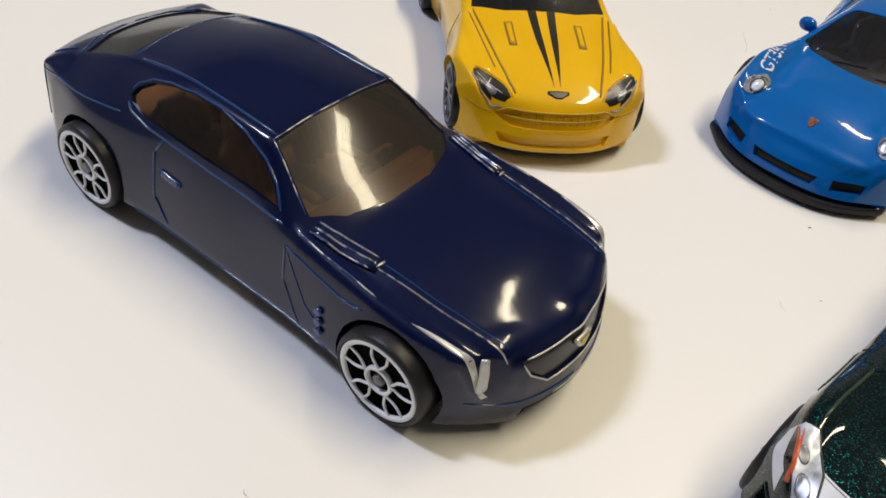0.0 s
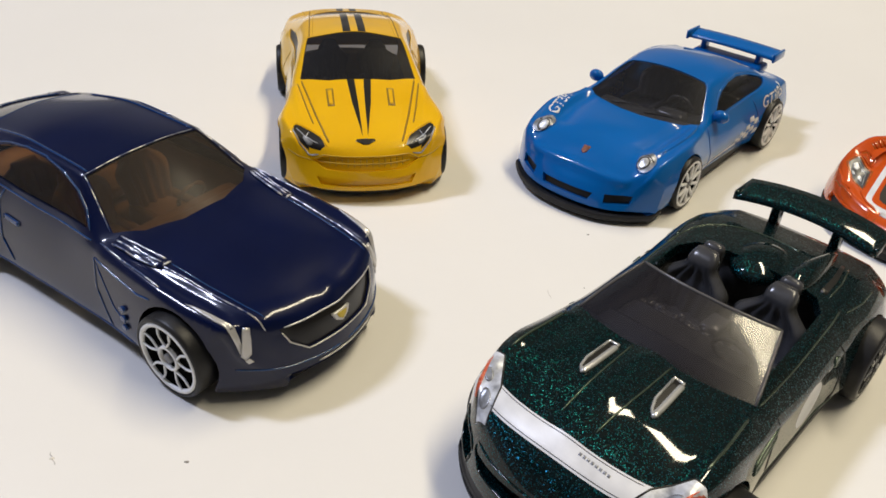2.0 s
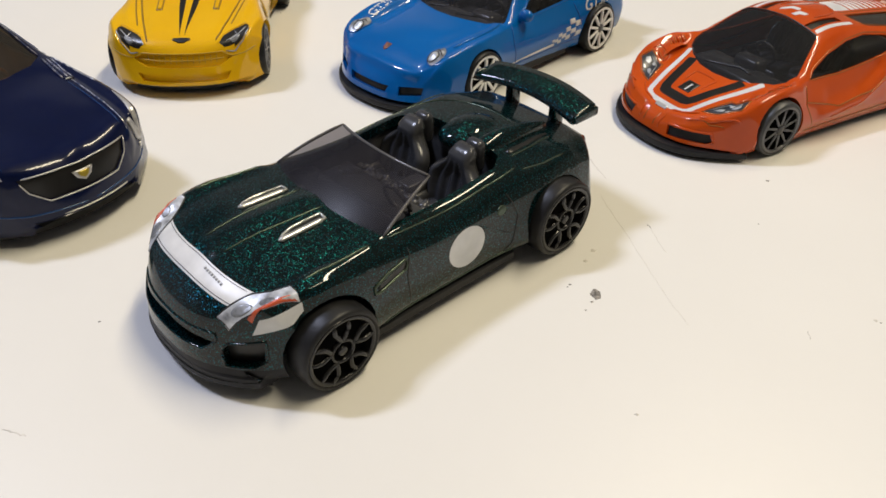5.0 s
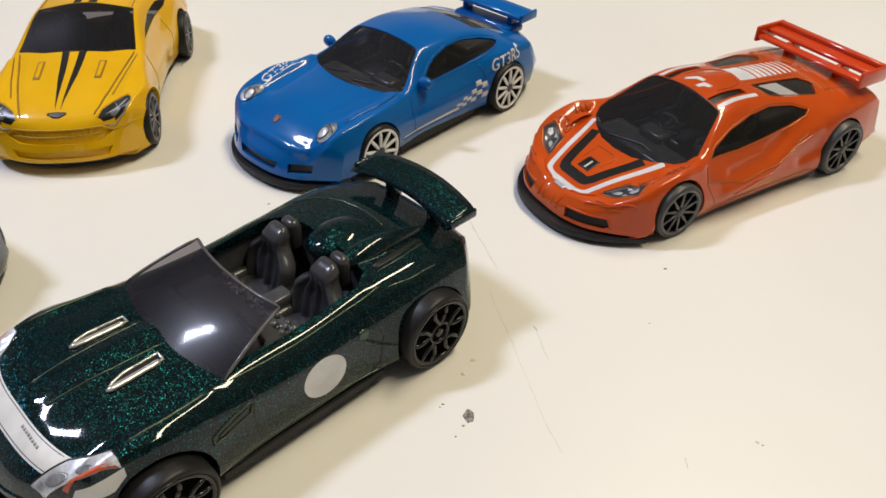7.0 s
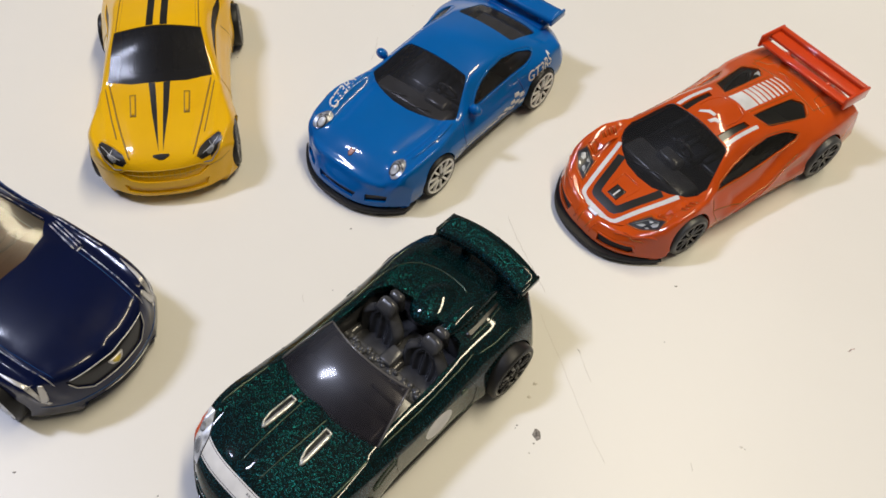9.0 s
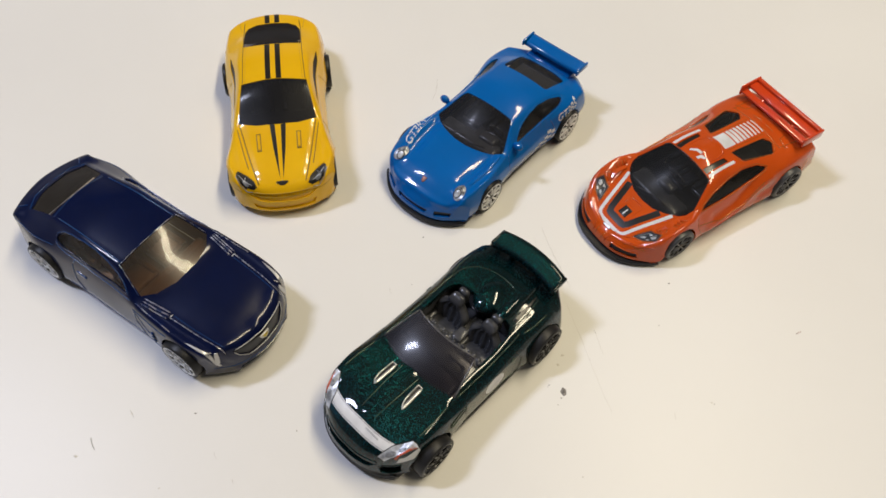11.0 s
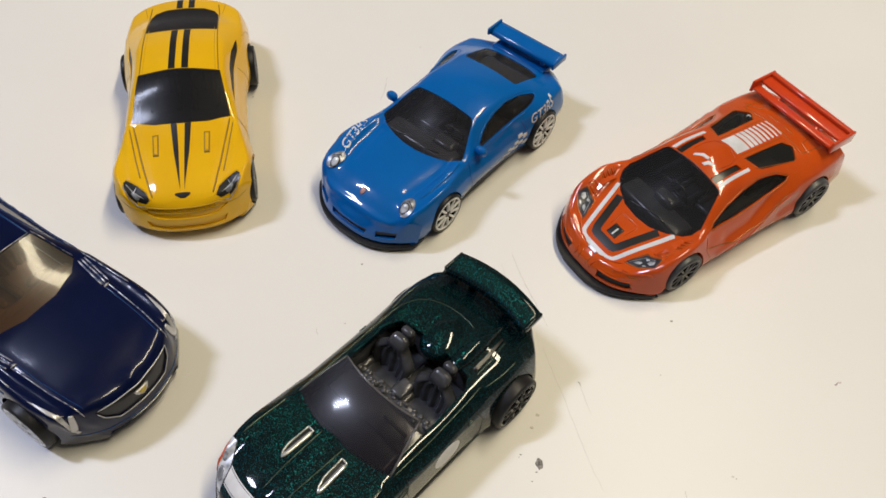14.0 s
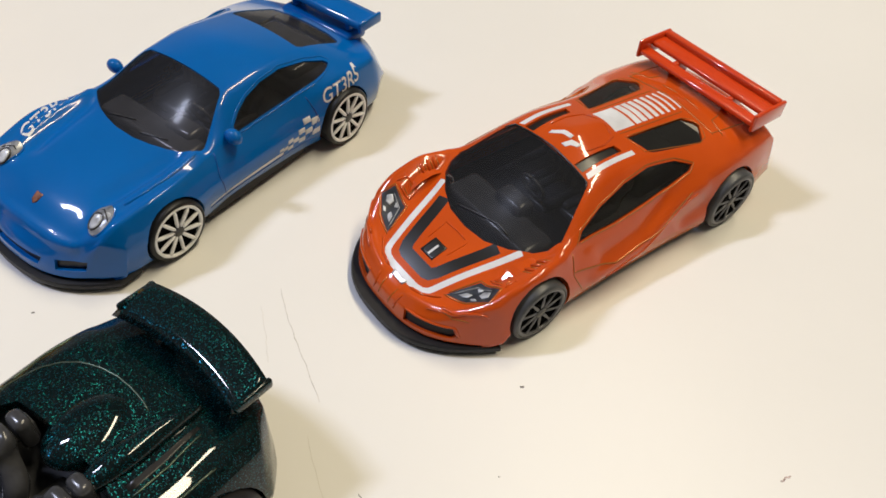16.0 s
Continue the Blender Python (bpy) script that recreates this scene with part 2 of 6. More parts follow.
def slab(lo, hi, bevel=0.3, segments=2):
    """A bevelled box between two corners, in millimetres."""
    bm = bmesh.new()
    bmesh.ops.create_cube(bm, size=1.0)
    size = [h - l for l, h in zip(lo, hi)]
    bmesh.ops.scale(bm, vec=size, verts=bm.verts)
    bmesh.ops.translate(bm, vec=[(l + h) / 2 for l, h in zip(lo, hi)], verts=bm.verts)
    if bevel:
        bmesh.ops.bevel(bm, geom=bm.edges[:], offset=min(bevel, 0.45 * min(size)), segments=segments, affect="EDGES", profile=0.5)
    return bm


def curve_through(knots):
    """A smooth function through (x, value) knots that never overshoots."""
    xs = np.array([k[0] for k in knots], float)
    ys = np.array([k[1] for k in knots], float)
    h, d = np.diff(xs), np.diff(ys) / np.diff(xs)
    m = np.zeros_like(ys)
    for i in range(1, len(xs) - 1):
        if d[i - 1] * d[i] > 0:
            w1, w2 = 2 * h[i] + h[i - 1], h[i] + 2 * h[i - 1]
            m[i] = (w1 + w2) / (w1 / d[i - 1] + w2 / d[i])
    m[0], m[-1] = d[0], d[-1]

    def value(x):
        x = min(max(x, xs[0]), xs[-1])
        i = min(max(int(np.searchsorted(xs, x)) - 1, 0), len(h) - 1)
        u = (x - xs[i]) / h[i]
        return float((2 * u**3 - 3 * u**2 + 1) * ys[i] + (u**3 - 2 * u**2 + u) * h[i] * m[i] + (3 * u**2 - 2 * u**3) * ys[i + 1] + (u**3 - u**2) * h[i] * m[i + 1])

    return value


def smoothstep(a, b, x):
    u = min(max((x - a) / (b - a), 0.0), 1.0)
    return u * u * (3 - 2 * u)


AXES = {"top": (0, 1, 2), "side": (0, 2, 1), "end": (1, 2, 0)}


class Shell:
    """A car body skin lofted from length-wise curves, out of which windows, lamps and openings are cut."""

    def __init__(self, top, rail_z, rail_y, belt_z, belt_y, wide, low, mid, nose_bow, tail_bow, nose_from, tail_from, ref=16.0, power=2.6, soft=2, crown=2.0):
        self.tail, self.nose = top[0][0], top[-1][0]
        nose, tail = self.nose, self.tail
        bend = lambda x: nose_bow * smoothstep(nose_from, nose, x) - tail_bow * smoothstep(tail_from, tail, x)

        def carried(knots, share):
            """Knots given where they lie on the car, moved to the bowed section that passes there."""
            out = []
            for x, value in knots:
                lo, hi = tail, nose
                for _ in range(40):
                    m = (lo + hi) / 2
                    lo, hi = (m, hi) if m - bend(m) * share < x else (lo, m)
                p = min(max((lo + hi) / 2, tail), nose)
                if out and p - out[-1][0] < 0.15:
                    if p < (tail + nose) / 2:
                        continue
                    out.pop()
                out.append((p, value))
            return out

        side, rail = (15.4 / ref) ** power, (10.4 / ref) ** power
        T = curve_through(top)
        E, R = (curve_through(carried(k, rail)) for k in (rail_z, rail_y))
        S, Q, W, B = (curve_through(carried(k, side)) for k in (belt_z, belt_y, wide, low))
        bm = self.bm = bmesh.new()
        self.reg = bm.faces.layers.int.new("region")
        c, half = (self.tail + self.nose) / 2, (self.nose - self.tail) / 2
        rows, count = [], 150
        for i in range(count + 1):
            u = -1 + 2 * i / count
            u = math.copysign(1 - (1 - abs(u)) ** 1.6, u)
            x = c + half * u
            w, b, t = W(x), B(x), T(x)
            s, e = S(x), E(x)
            m = min(mid, s * 0.8 + b * 0.2)
            pts = []
            for k in range(4):
                f = k / 4
                pts.append((w * (0.93 + 0.07 * math.sin(f * math.pi / 2)), b + (m - b) * f))
            for k in range(10):
                f = k / 10
                pts.append((w + (Q(x) - w) * f**1.7, m + (s - m) * f))
            for k in range(10):
                f = k / 10
                bulge = 0.35 * math.sin(math.pi * f)
                pts.append((Q(x) + (R(x) - Q(x)) * f + bulge, s + (e - s) * f + bulge * 0.3))
            for k in range(15):
                y = R(x) * (1 - k / 14)
                pts.append((y, e + (t - e) * (1 - (y / R(x)) ** crown)))
            pts = np.array(pts)
            for _ in range(soft):
                mid_pts = (pts[:-2] + 2 * pts[1:-1] + pts[2:]) / 4
                end_z = (pts[-1, 1] + pts[-2, 1]) / 2
                pts[1:-1] = mid_pts
                pts[-1] = (0, end_z)
            row = []
            for y, z in pts:
                xx = x - bend(x) * (abs(y) / ref) ** power
                row.append((xx, y, z))
            rows.append(row)
        n = len(rows[0])
        grid = []
        for row in rows:
            left = [bm.verts.new(p) for p in row]
            right = [bm.verts.new((p[0], -p[1], p[2])) for p in row[:-1]]
            grid.append(left + right[::-1])
        for a, b in zip(grid[:-1], grid[1:]):
            for k in range(len(a) - 1):
                bm.faces.new((a[k], b[k], b[k + 1], a[k + 1]))
        for ring, flip in ((grid[0], False), (grid[-1], True)):
            k, last = 0, len(ring) - 1
            while k < last - k - 1:
                q = [ring[k], ring[k + 1], ring[last - k - 1], ring[last - k]]
                q = q if k + 1 != last - k - 1 else [ring[k], ring[k + 1], ring[last - k]]
                bm.faces.new(q if not flip else q[::-1])
                k += 1
        bmesh.ops.recalc_face_normals(bm, faces=bm.faces)
        if sum(f.normal.z for f in bm.faces) < 0:
            bmesh.ops.reverse_faces(bm, faces=bm.faces)
        self.named, self.count = {}, 0


    def swell(self, view, line, width, height, mirror=True, where=None):
        """Raises the skin (or sinks it) along a line seen from the top, side or end, fading out over the width."""
        a, b, d = AXES[view]
        k = {"top": 1, "end": 0}.get(view)
        self.bm.normal_update()
        verts = list(self.bm.verts)
        pos = np.array([v.co[:] for v in verts])
        nor = np.array([v.normal[:] for v in verts])
        for m in ((1, -1) if mirror and view != "side" else (1,)):
            pts = np.array([[v * m if i == k else v for i, v in enumerate(p)] for p in line], float)
            uv = pos[:, [a, b]]
            far = np.full(len(uv), 1e9)
            pairs = list(zip(pts[:-1], pts[1:])) or [(pts[0], pts[0])]
            for p, q in pairs:
                along = np.clip(((uv - p) @ (q - p)) / max(float((q - p) @ (q - p)), 1e-9), 0, 1)
                far = np.minimum(far, np.hypot(*(uv - p - along[:, None] * (q - p)).T))
            lift = height * np.exp(-(far / width) ** 2)
            lift[np.abs(nor[:, d]) < 0.12] = 0
            if view == "top":
                lift[nor[:, 2] < 0.12] = 0
            for i in np.nonzero(np.abs(lift) > 0.004)[0]:
                if where is None or where(verts[i].co):
                    verts[i].co += Vector(nor[i]) * float(lift[i])
        self.bm.normal_update()

    def cut(self, name, view, poly, where, only=0):
        """Marks the part of the skin inside a convex outline, seen from the top, side or end."""
        a, b, d = AXES[view]
        bm, reg = self.bm, self.reg
        if name not in self.named:
            self.count += 1
            self.named[name] = self.count
        poly = [Vector(p) for p in poly]
        area = sum(p.x * q.y - q.x * p.y for p, q in zip(poly, poly[1:] + poly[:1]))
        if area < 0:
            poly = poly[::-1]
        lo = [min(p[k] for p in poly) for k in (0, 1)]
        hi = [max(p[k] for p in poly) for k in (0, 1)]
        bm.normal_update()
        faces = []
        for f in bm.faces:
            if f[reg] != only:
                continue
            ca = [v.co[a] for v in f.verts]
            cb = [v.co[b] for v in f.verts]
            if max(ca) < lo[0] or min(ca) > hi[0] or max(cb) < lo[1] or min(cb) > hi[1]:
                continue
            if where(f.calc_center_median(), f.normal):
                faces.append(f)
        for p, q in zip(poly, poly[1:] + poly[:1]):
            no, co = Vector((0, 0, 0)), Vector((0, 0, 0))
            no[a], no[b] = (q - p).y, -(q - p).x
            co[a], co[b] = p.x, p.y
            no.normalize()
            geom = list({e for f in faces for e in f.edges}) + list({v for f in faces for v in f.verts}) + faces
            res = bmesh.ops.bisect_plane(bm, geom=geom, dist=1e-5, plane_co=co, plane_no=no)
            faces = [g for g in res["geom"] if isinstance(g, bmesh.types.BMFace)]
            faces = [f for f in faces if (f.calc_center_median() - co).dot(no) < 0]
        for f in faces:
            f[reg] = self.named[name]
        return faces

    def both(self, name, view, poly, where):
        """The same cut on the car's two sides; side and top outlines are given for its left."""
        if view == "side":
            self.cut(name, view, poly, lambda c, n: c.y > 0 and where(c, n))
            self.cut(name, view, poly, lambda c, n: c.y < 0 and where(c, n))
        else:
            k = 1 if view == "top" else 0
            self.cut(name, view, poly, where)
            self.cut(name, view, [tuple(-v if i == k else v for i, v in enumerate(p)) for p in poly], where)

    def tree(self):
        from mathutils import bvhtree
        self.bm.normal_update()
        return bvhtree.BVHTree.FromBMesh(self.bm)

    def emit(self, name, material, parent, regions, recess=0.0, label="", walls=None, each=False, even=0):
        """Makes one part of the named regions; walls names the regions whose rims are turned inwards."""
        bm, reg = self.bm, self.reg
        bm.normal_update()
        ids = {0 if r == "skin" else self.named[r] for r in regions}
        faces = [f for f in bm.faces if f[reg] in ids]
        groups = [faces]
        if each or "skin" in regions:
            groups, left = [], set(faces)
            while left:
                stack, group = [left.pop()], []
                while stack:
                    f = stack.pop()
                    group.append(f)
                    for e in f.edges:
                        for g in e.link_faces:
                            if g in left:
                                left.discard(g)
                                stack.append(g)
                groups.append(group)
        made = []
        wall_ids = {self.named[w]: d for w, d in (walls or {}).items()}
        groups.sort(key=len, reverse=True)
        for rank, group in enumerate(groups):
            if "skin" in regions and rank and name == "body":
                name = "body_panel"
            index, verts, norms, out = {}, [], [], []
            for f in group:
                for v in f.verts:
                    if v not in index:
                        index[v] = len(verts)
                        verts.append((v.co - v.normal * recess) * MM)
                        norms.append(v.normal.copy())
                out.append([index[v] for v in f.verts])
            if even:
                near = {}
                for q in out:
                    for a, b in zip(q, q[1:] + q[:1]):
                        near.setdefault(a, set()).add(b)
                        near.setdefault(b, set()).add(a)
                for _ in range(even):
                    norms = [(norms[k] + sum((norms[j] for j in near[k]), Vector((0, 0, 0)))).normalized() for k in range(len(norms))]
            if wall_ids:
                inside, rims = set(group), {}
                for f in group:
                    for loop in f.loops:
                        others = [g for g in loop.edge.link_faces if g is not f]
                        if others and others[0][reg] in wall_ids and others[0] not in inside:
                            deep = wall_ids[others[0][reg]]
                            ends = (loop.link_loop_next.vert, loop.vert)
                            way = [Vector((0, -math.copysign(1, v.co.y), 0)) if deep > 2 else -v.normal for v in ends]
                            facing = (ends[1].co - ends[0].co).cross(way[0]).normalized()
                            rims.setdefault(others[0][reg], []).append((ends, way, facing, deep))
            if out:
                made.append(link_mesh(name, verts, out, material, parent, label, True, norms))
            if wall_ids:
                titles = {k: n for n, k in self.named.items()}
                for k, quads in rims.items():
                    self.turned_in(titles[k] + "_edge", quads, material, parent)
        return made

    def turned_in(self, name, quads, material, parent):
        """The folded rims of one kind of opening, each closed rim a part of its own."""
        home = {}

        def root(v):
            while home.setdefault(v, v) is not v:
                v = home[v]
            return v

        for (a, b), *_ in quads:
            home[root(a)] = root(b)
        loops = {}
        for quad in quads:
            loops.setdefault(root(quad[0][0]), []).append(quad)
        for rim in loops.values():
            verts, norms, faces = [], [], []
            for ends, way, facing, deep in rim:
                faces.append([len(verts) + i for i in range(4)])
                for v, w, d in ((ends[0], way[0], 0), (ends[1], way[1], 0), (ends[1], way[1], deep), (ends[0], way[0], deep)):
                    verts.append((v.co + w * d) * MM)
                    norms.append(facing.copy())
            link_mesh(name, verts, faces, material, parent, "", True, norms)


def tube(points, radius, sides=6, flat=1.0):
    """A thin rod along points, in millimetres."""
    bm = bmesh.new()
    rings = []
    pts = [Vector(p) for p in points]
    for i, p in enumerate(pts):
        way = (pts[min(i + 1, len(pts) - 1)] - pts[max(i - 1, 0)]).normalized()
        up = Vector((0, 0, 1)) if abs(way.z) < 0.9 else Vector((0, 1, 0))
        s = way.cross(up).normalized()
        u = s.cross(way)
        taper = 0.55 if i in (0, len(pts) - 1) else 1.0
        rings.append([bm.verts.new(p + (s * math.cos(k * 2 * math.pi / sides) + u * math.sin(k * 2 * math.pi / sides) * flat) * radius * taper) for k in range(sides)])
    for a, b in zip(rings[:-1], rings[1:]):
        for k in range(sides):
            bm.faces.new((a[k], a[(k + 1) % sides], b[(k + 1) % sides], b[k]))
    bm.faces.new(rings[0][::-1])
    bm.faces.new(rings[-1])
    return bm


def laid_on(tree, view, outline, sign=1, step=0.7, sink=0.0):
    """Points of a polyline dropped on a skin, from above, from the side or from an end."""
    a, b, d = AXES[view]
    out = []
    for p, q in zip(outline[:-1], outline[1:]):
        n = max(2, int(math.dist(p, q) / step) + 1)
        for i in range(n):
            f = i / n
            start = Vector((0, 0, 0))
            start[a], start[b], start[d] = p[0] + (q[0] - p[0]) * f, p[1] + (q[1] - p[1]) * f, 100.0 * sign
            way = Vector((0, 0, 0))
            way[d] = -sign
            hit, normal, _, _ = tree.ray_cast(start, way)
            if hit is not None:
                out.append(hit - normal * sink)
    return out


def lathe(profile, segments=40):
    """A ring turned about the y axis from (radius, y) points, closed, in millimetres."""
    bm = bmesh.new()
    rings = [[bm.verts.new((r * math.cos(a), y, r * math.sin(a))) for a in (2 * math.pi * k / segments for k in range(segments))] for r, y in profile]
    for i in range(len(rings) - 1):
        for k in range(segments):
            bm.faces.new((rings[i][k], rings[i][(k + 1) % segments], rings[i + 1][(k + 1) % segments], rings[i + 1][k]))
    bmesh.ops.recalc_face_normals(bm, faces=bm.faces)
    return bm


def wheel(car, x, side, half, radius, rim_material, groups, legs, spoke_width, width=4.2, cap=None, hub_z=None, ring=None, tyre=None, reach=0.78, looped=False):
    """A wheel of a toy car: tyre, rim and spokes; side is 1 for the car's left."""
    r = radius
    # hub disc and inner wall, coloured as the dark gaps behind the spokes
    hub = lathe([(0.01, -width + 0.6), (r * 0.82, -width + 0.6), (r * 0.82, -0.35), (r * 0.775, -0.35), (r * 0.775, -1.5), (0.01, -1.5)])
    ob = part("wheel", hub, WHEEL_GAP_SHADE, car)
    part("tyre", lathe([(r * 0.8, -width), (r * 0.95, -width), (r * 0.99, -width + 0.4), (r, -width / 2), (r * 0.99, -0.55), (r * 0.965, -0.2), (r * 0.92, -0.02), (r * 0.875, -0.08), (r * 0.86, -0.9)], 48), tyre or TYRE, ob)
    part("rim", lathe([(r * 0.865, -0.8), (r * 0.865, -0.08), (r * 0.84, 0.0), (r * 0.79, -0.03), (r * 0.765, -0.2), (r * 0.765, -0.4)], 48), ring or rim_material, ob)
    c = 0.6 if looped else 1.0
    part("hub_cap", lathe([(r * 0.2 * c, -1.5), (r * 0.195 * c, -0.22), (r * 0.16 * c, -0.12), (0.01, -0.1)], 20), cap or rim_material, ob)
    if looped:
        part("hub_ring", lathe([(r * 0.305, -0.6), (r * 0.305, -0.14), (r * 0.285, -0.08), (r * 0.245, -0.12), (r * 0.24, -0.6)], 28), rim_material, ob)
    for k in range(groups):
        if looped:
            # one narrow U, closed towards the hub
            turn = 2 * math.pi * k / groups + 0.3
            flat = [(0.78, 0.175), (0.66, 0.175), (0.56, 0.165), (0.48, 0.135), (0.41, 0.085), (0.35, 0.04), (0.30, 0.0), (0.35, -0.04), (0.41, -0.085), (0.48, -0.135), (0.56, -0.165), (0.66, -0.175), (0.78, -0.175)]
            part("spoke", tube([(r * (a * math.cos(turn) - b * math.sin(turn)), -0.30 + 0.16 * a, r * (a * math.sin(turn) + b * math.cos(turn))) for a, b in flat], spoke_width, 6), rim_material, ob)
            continue
        for base, curl in legs:
            pts = []
            for i in range(7):
                f = i / 6
                rad = r * (0.15 + (reach - 0.15) * f)
                ang = 2 * math.pi * k / groups + 0.3 + base + curl * f**1.4
                pts.append((rad * math.cos(ang), -0.30 + 0.14 * f, rad * math.sin(ang)))
            part("spoke", tube(pts, spoke_width, 6, 1.0), rim_material, ob)
    ob.matrix_basis = pose(x * MM, side * half * MM, (hub_z or radius) * MM, 0, 0, 0 if side > 0 else 180)
    return ob


def ribbon(shell, name, points, half, where):
    """Cuts a band of even width along a line seen from above, with mitred corners."""
    pts = [Vector(p) for p in points]
    sides = []
    for i, p in enumerate(pts):
        a = (p - pts[i - 1]).normalized() if i else (pts[1] - p).normalized()
        b = (pts[i + 1] - p).normalized() if i + 1 < len(pts) else a
        m = (a + b).normalized()
        n = Vector((-m.y, m.x)) * (half / max(0.5, m.dot(a)))
        sides.append((p + n, p - n))
    for (a, b), (c, d) in zip(sides[:-1], sides[1:]):
        shell.cut(name, "top", [tuple(a), tuple(b), tuple(d), tuple(c)], where)


def word_on(name, text, tree, view, at, height, angle, material, parent, sign=1, shear=0.0, label="", stretch=1.0, bold=0.035):
    """Printed characters laid on a skin; at is the left end of the base line."""
    data = bpy.data.curves.new(name, "FONT")
    data.body, data.size, data.shear, data.offset = text, height * 1.4, shear, height * bold
    temp = bpy.data.objects.new(name, data)
    scene.collection.objects.link(temp)
    me = bpy.data.meshes.new_from_object(temp.evaluated_get(bpy.context.evaluated_depsgraph_get()))
    bpy.data.objects.remove(temp)
    bm = bmesh.new()
    bm.from_mesh(me)
    bpy.data.meshes.remove(me)
    bmesh.ops.triangulate(bm, faces=bm.faces)
    bmesh.ops.subdivide_edges(bm, edges=[e for e in bm.edges if e.calc_length() > 0.6], cuts=2)
    a, b, d = AXES[view]
    ca, sa = math.cos(radians(angle)), math.sin(radians(angle))
    flip = sign if view == "side" else 1
    for v in bm.verts:
        px, py = v.co.x * stretch * ca - v.co.y * sa, v.co.x * stretch * sa + v.co.y * ca
        start = Vector((0, 0, 0))
        start[a], start[b], start[d] = at[0] - px * flip if view == "side" else at[0] + px, at[1] + py, 100 * sign
        way = Vector((0, 0, 0))
        way[d] = -sign
        hit, normal, _, _ = tree.ray_cast(start, way)
        v.co = hit + normal * 0.06 if hit is not None else Vector((0, 0, 3))
    bmesh.ops.recalc_face_normals(bm, faces=bm.faces)
    return part(name, bm, material, parent, label)


def disc(cx, cy, rx, ry, n=20, turn=0.0):
    ct, st = math.cos(radians(turn)), math.sin(radians(turn))
    pts = [(rx * math.cos(2 * math.pi * k / n), ry * math.sin(2 * math.pi * k / n)) for k in range(n)]
    return [(cx + x * ct - y * st, cy + x * st + y * ct) for x, y in pts]


def plate(name, material, car, nose, tail, half, low, high, nose_bow, tail_bow, axles=(), label="", ref=16.0, power=2.6, waist=5.2):
    """A flat plate with rounded ends, notched where the axles pass."""
    bm = bmesh.new()
    rings = []
    for k in range(61):
        u = -1 + k / 30
        u = math.copysign(1 - (1 - abs(u)) ** 2.2, u)
        x = (nose + tail) / 2 + u * (nose - tail) / 2
        h = half
        if nose_bow:
            h = min(h, ref * (max(nose - x, 0.02) / nose_bow) ** (1 / power))
        if tail_bow:
            h = min(h, ref * (max(x - tail, 0.02) / tail_bow) ** (1 / power))
        if any(abs(x - a) < 6.7 for a in axles):
            h = min(h, half - waist)
        e = min(0.25, (high - low) / 3)
        rings.append([bm.verts.new(p) for p in ((x, -h + e, low), (x, h - e, low), (x, h, low + e), (x, h, high - e), (x, h - e, high), (x, -h + e, high), (x, -h, high - e), (x, -h, low + e))])
    for a, b in zip(rings[:-1], rings[1:]):
        for k in range(8):
            bm.faces.new((a[k], b[k], b[(k + 1) % 8], a[(k + 1) % 8]))
    bm.faces.new(rings[0])
    bm.faces.new(rings[-1][::-1])
    bmesh.ops.recalc_face_normals(bm, faces=bm.faces)
    return part(name, bm, material, car, label, smooth=False)


def toy(name, x, y, turn, label):
    ob = new(name)
    ob.empty_display_size = 0.01
    ob.matrix_basis = pose(x, y, 0, 0, 0, turn)
    return tagged(ob, label, "toy car", "toy cars on the table")


def arches(shell, front, rear, radius, hub_z, rear_radius=None):
    for x, radius in ((front, radius), (rear, rear_radius or radius)):
        shell.both("arch", "side", disc(x, hub_z, radius, radius, 28), lambda c, n: abs(c.y) > 11.5 and n.y * math.copysign(1, c.y) > 0.2)


def line_on(name, car, tree, view, outline, radius, material, sign=1, sink=0.0, label="", mirror=True):
    """A thin raised line along the skin; mirrored to the car's other side unless told not to."""
    k = {"top": 1, "end": 0}.get(view)
    for m in ((1, -1) if mirror else (1,)):
        if view == "side":
            pts = laid_on(tree, view, outline, sign * m, sink=sink)
        else:
            pts = laid_on(tree, view, [tuple(v * m if i == k else v for i, v in enumerate(p)) for p in outline], sign, sink=sink)
        if len(pts) > 2:
            part(name, tube(pts, radius, 6), material, car, label)


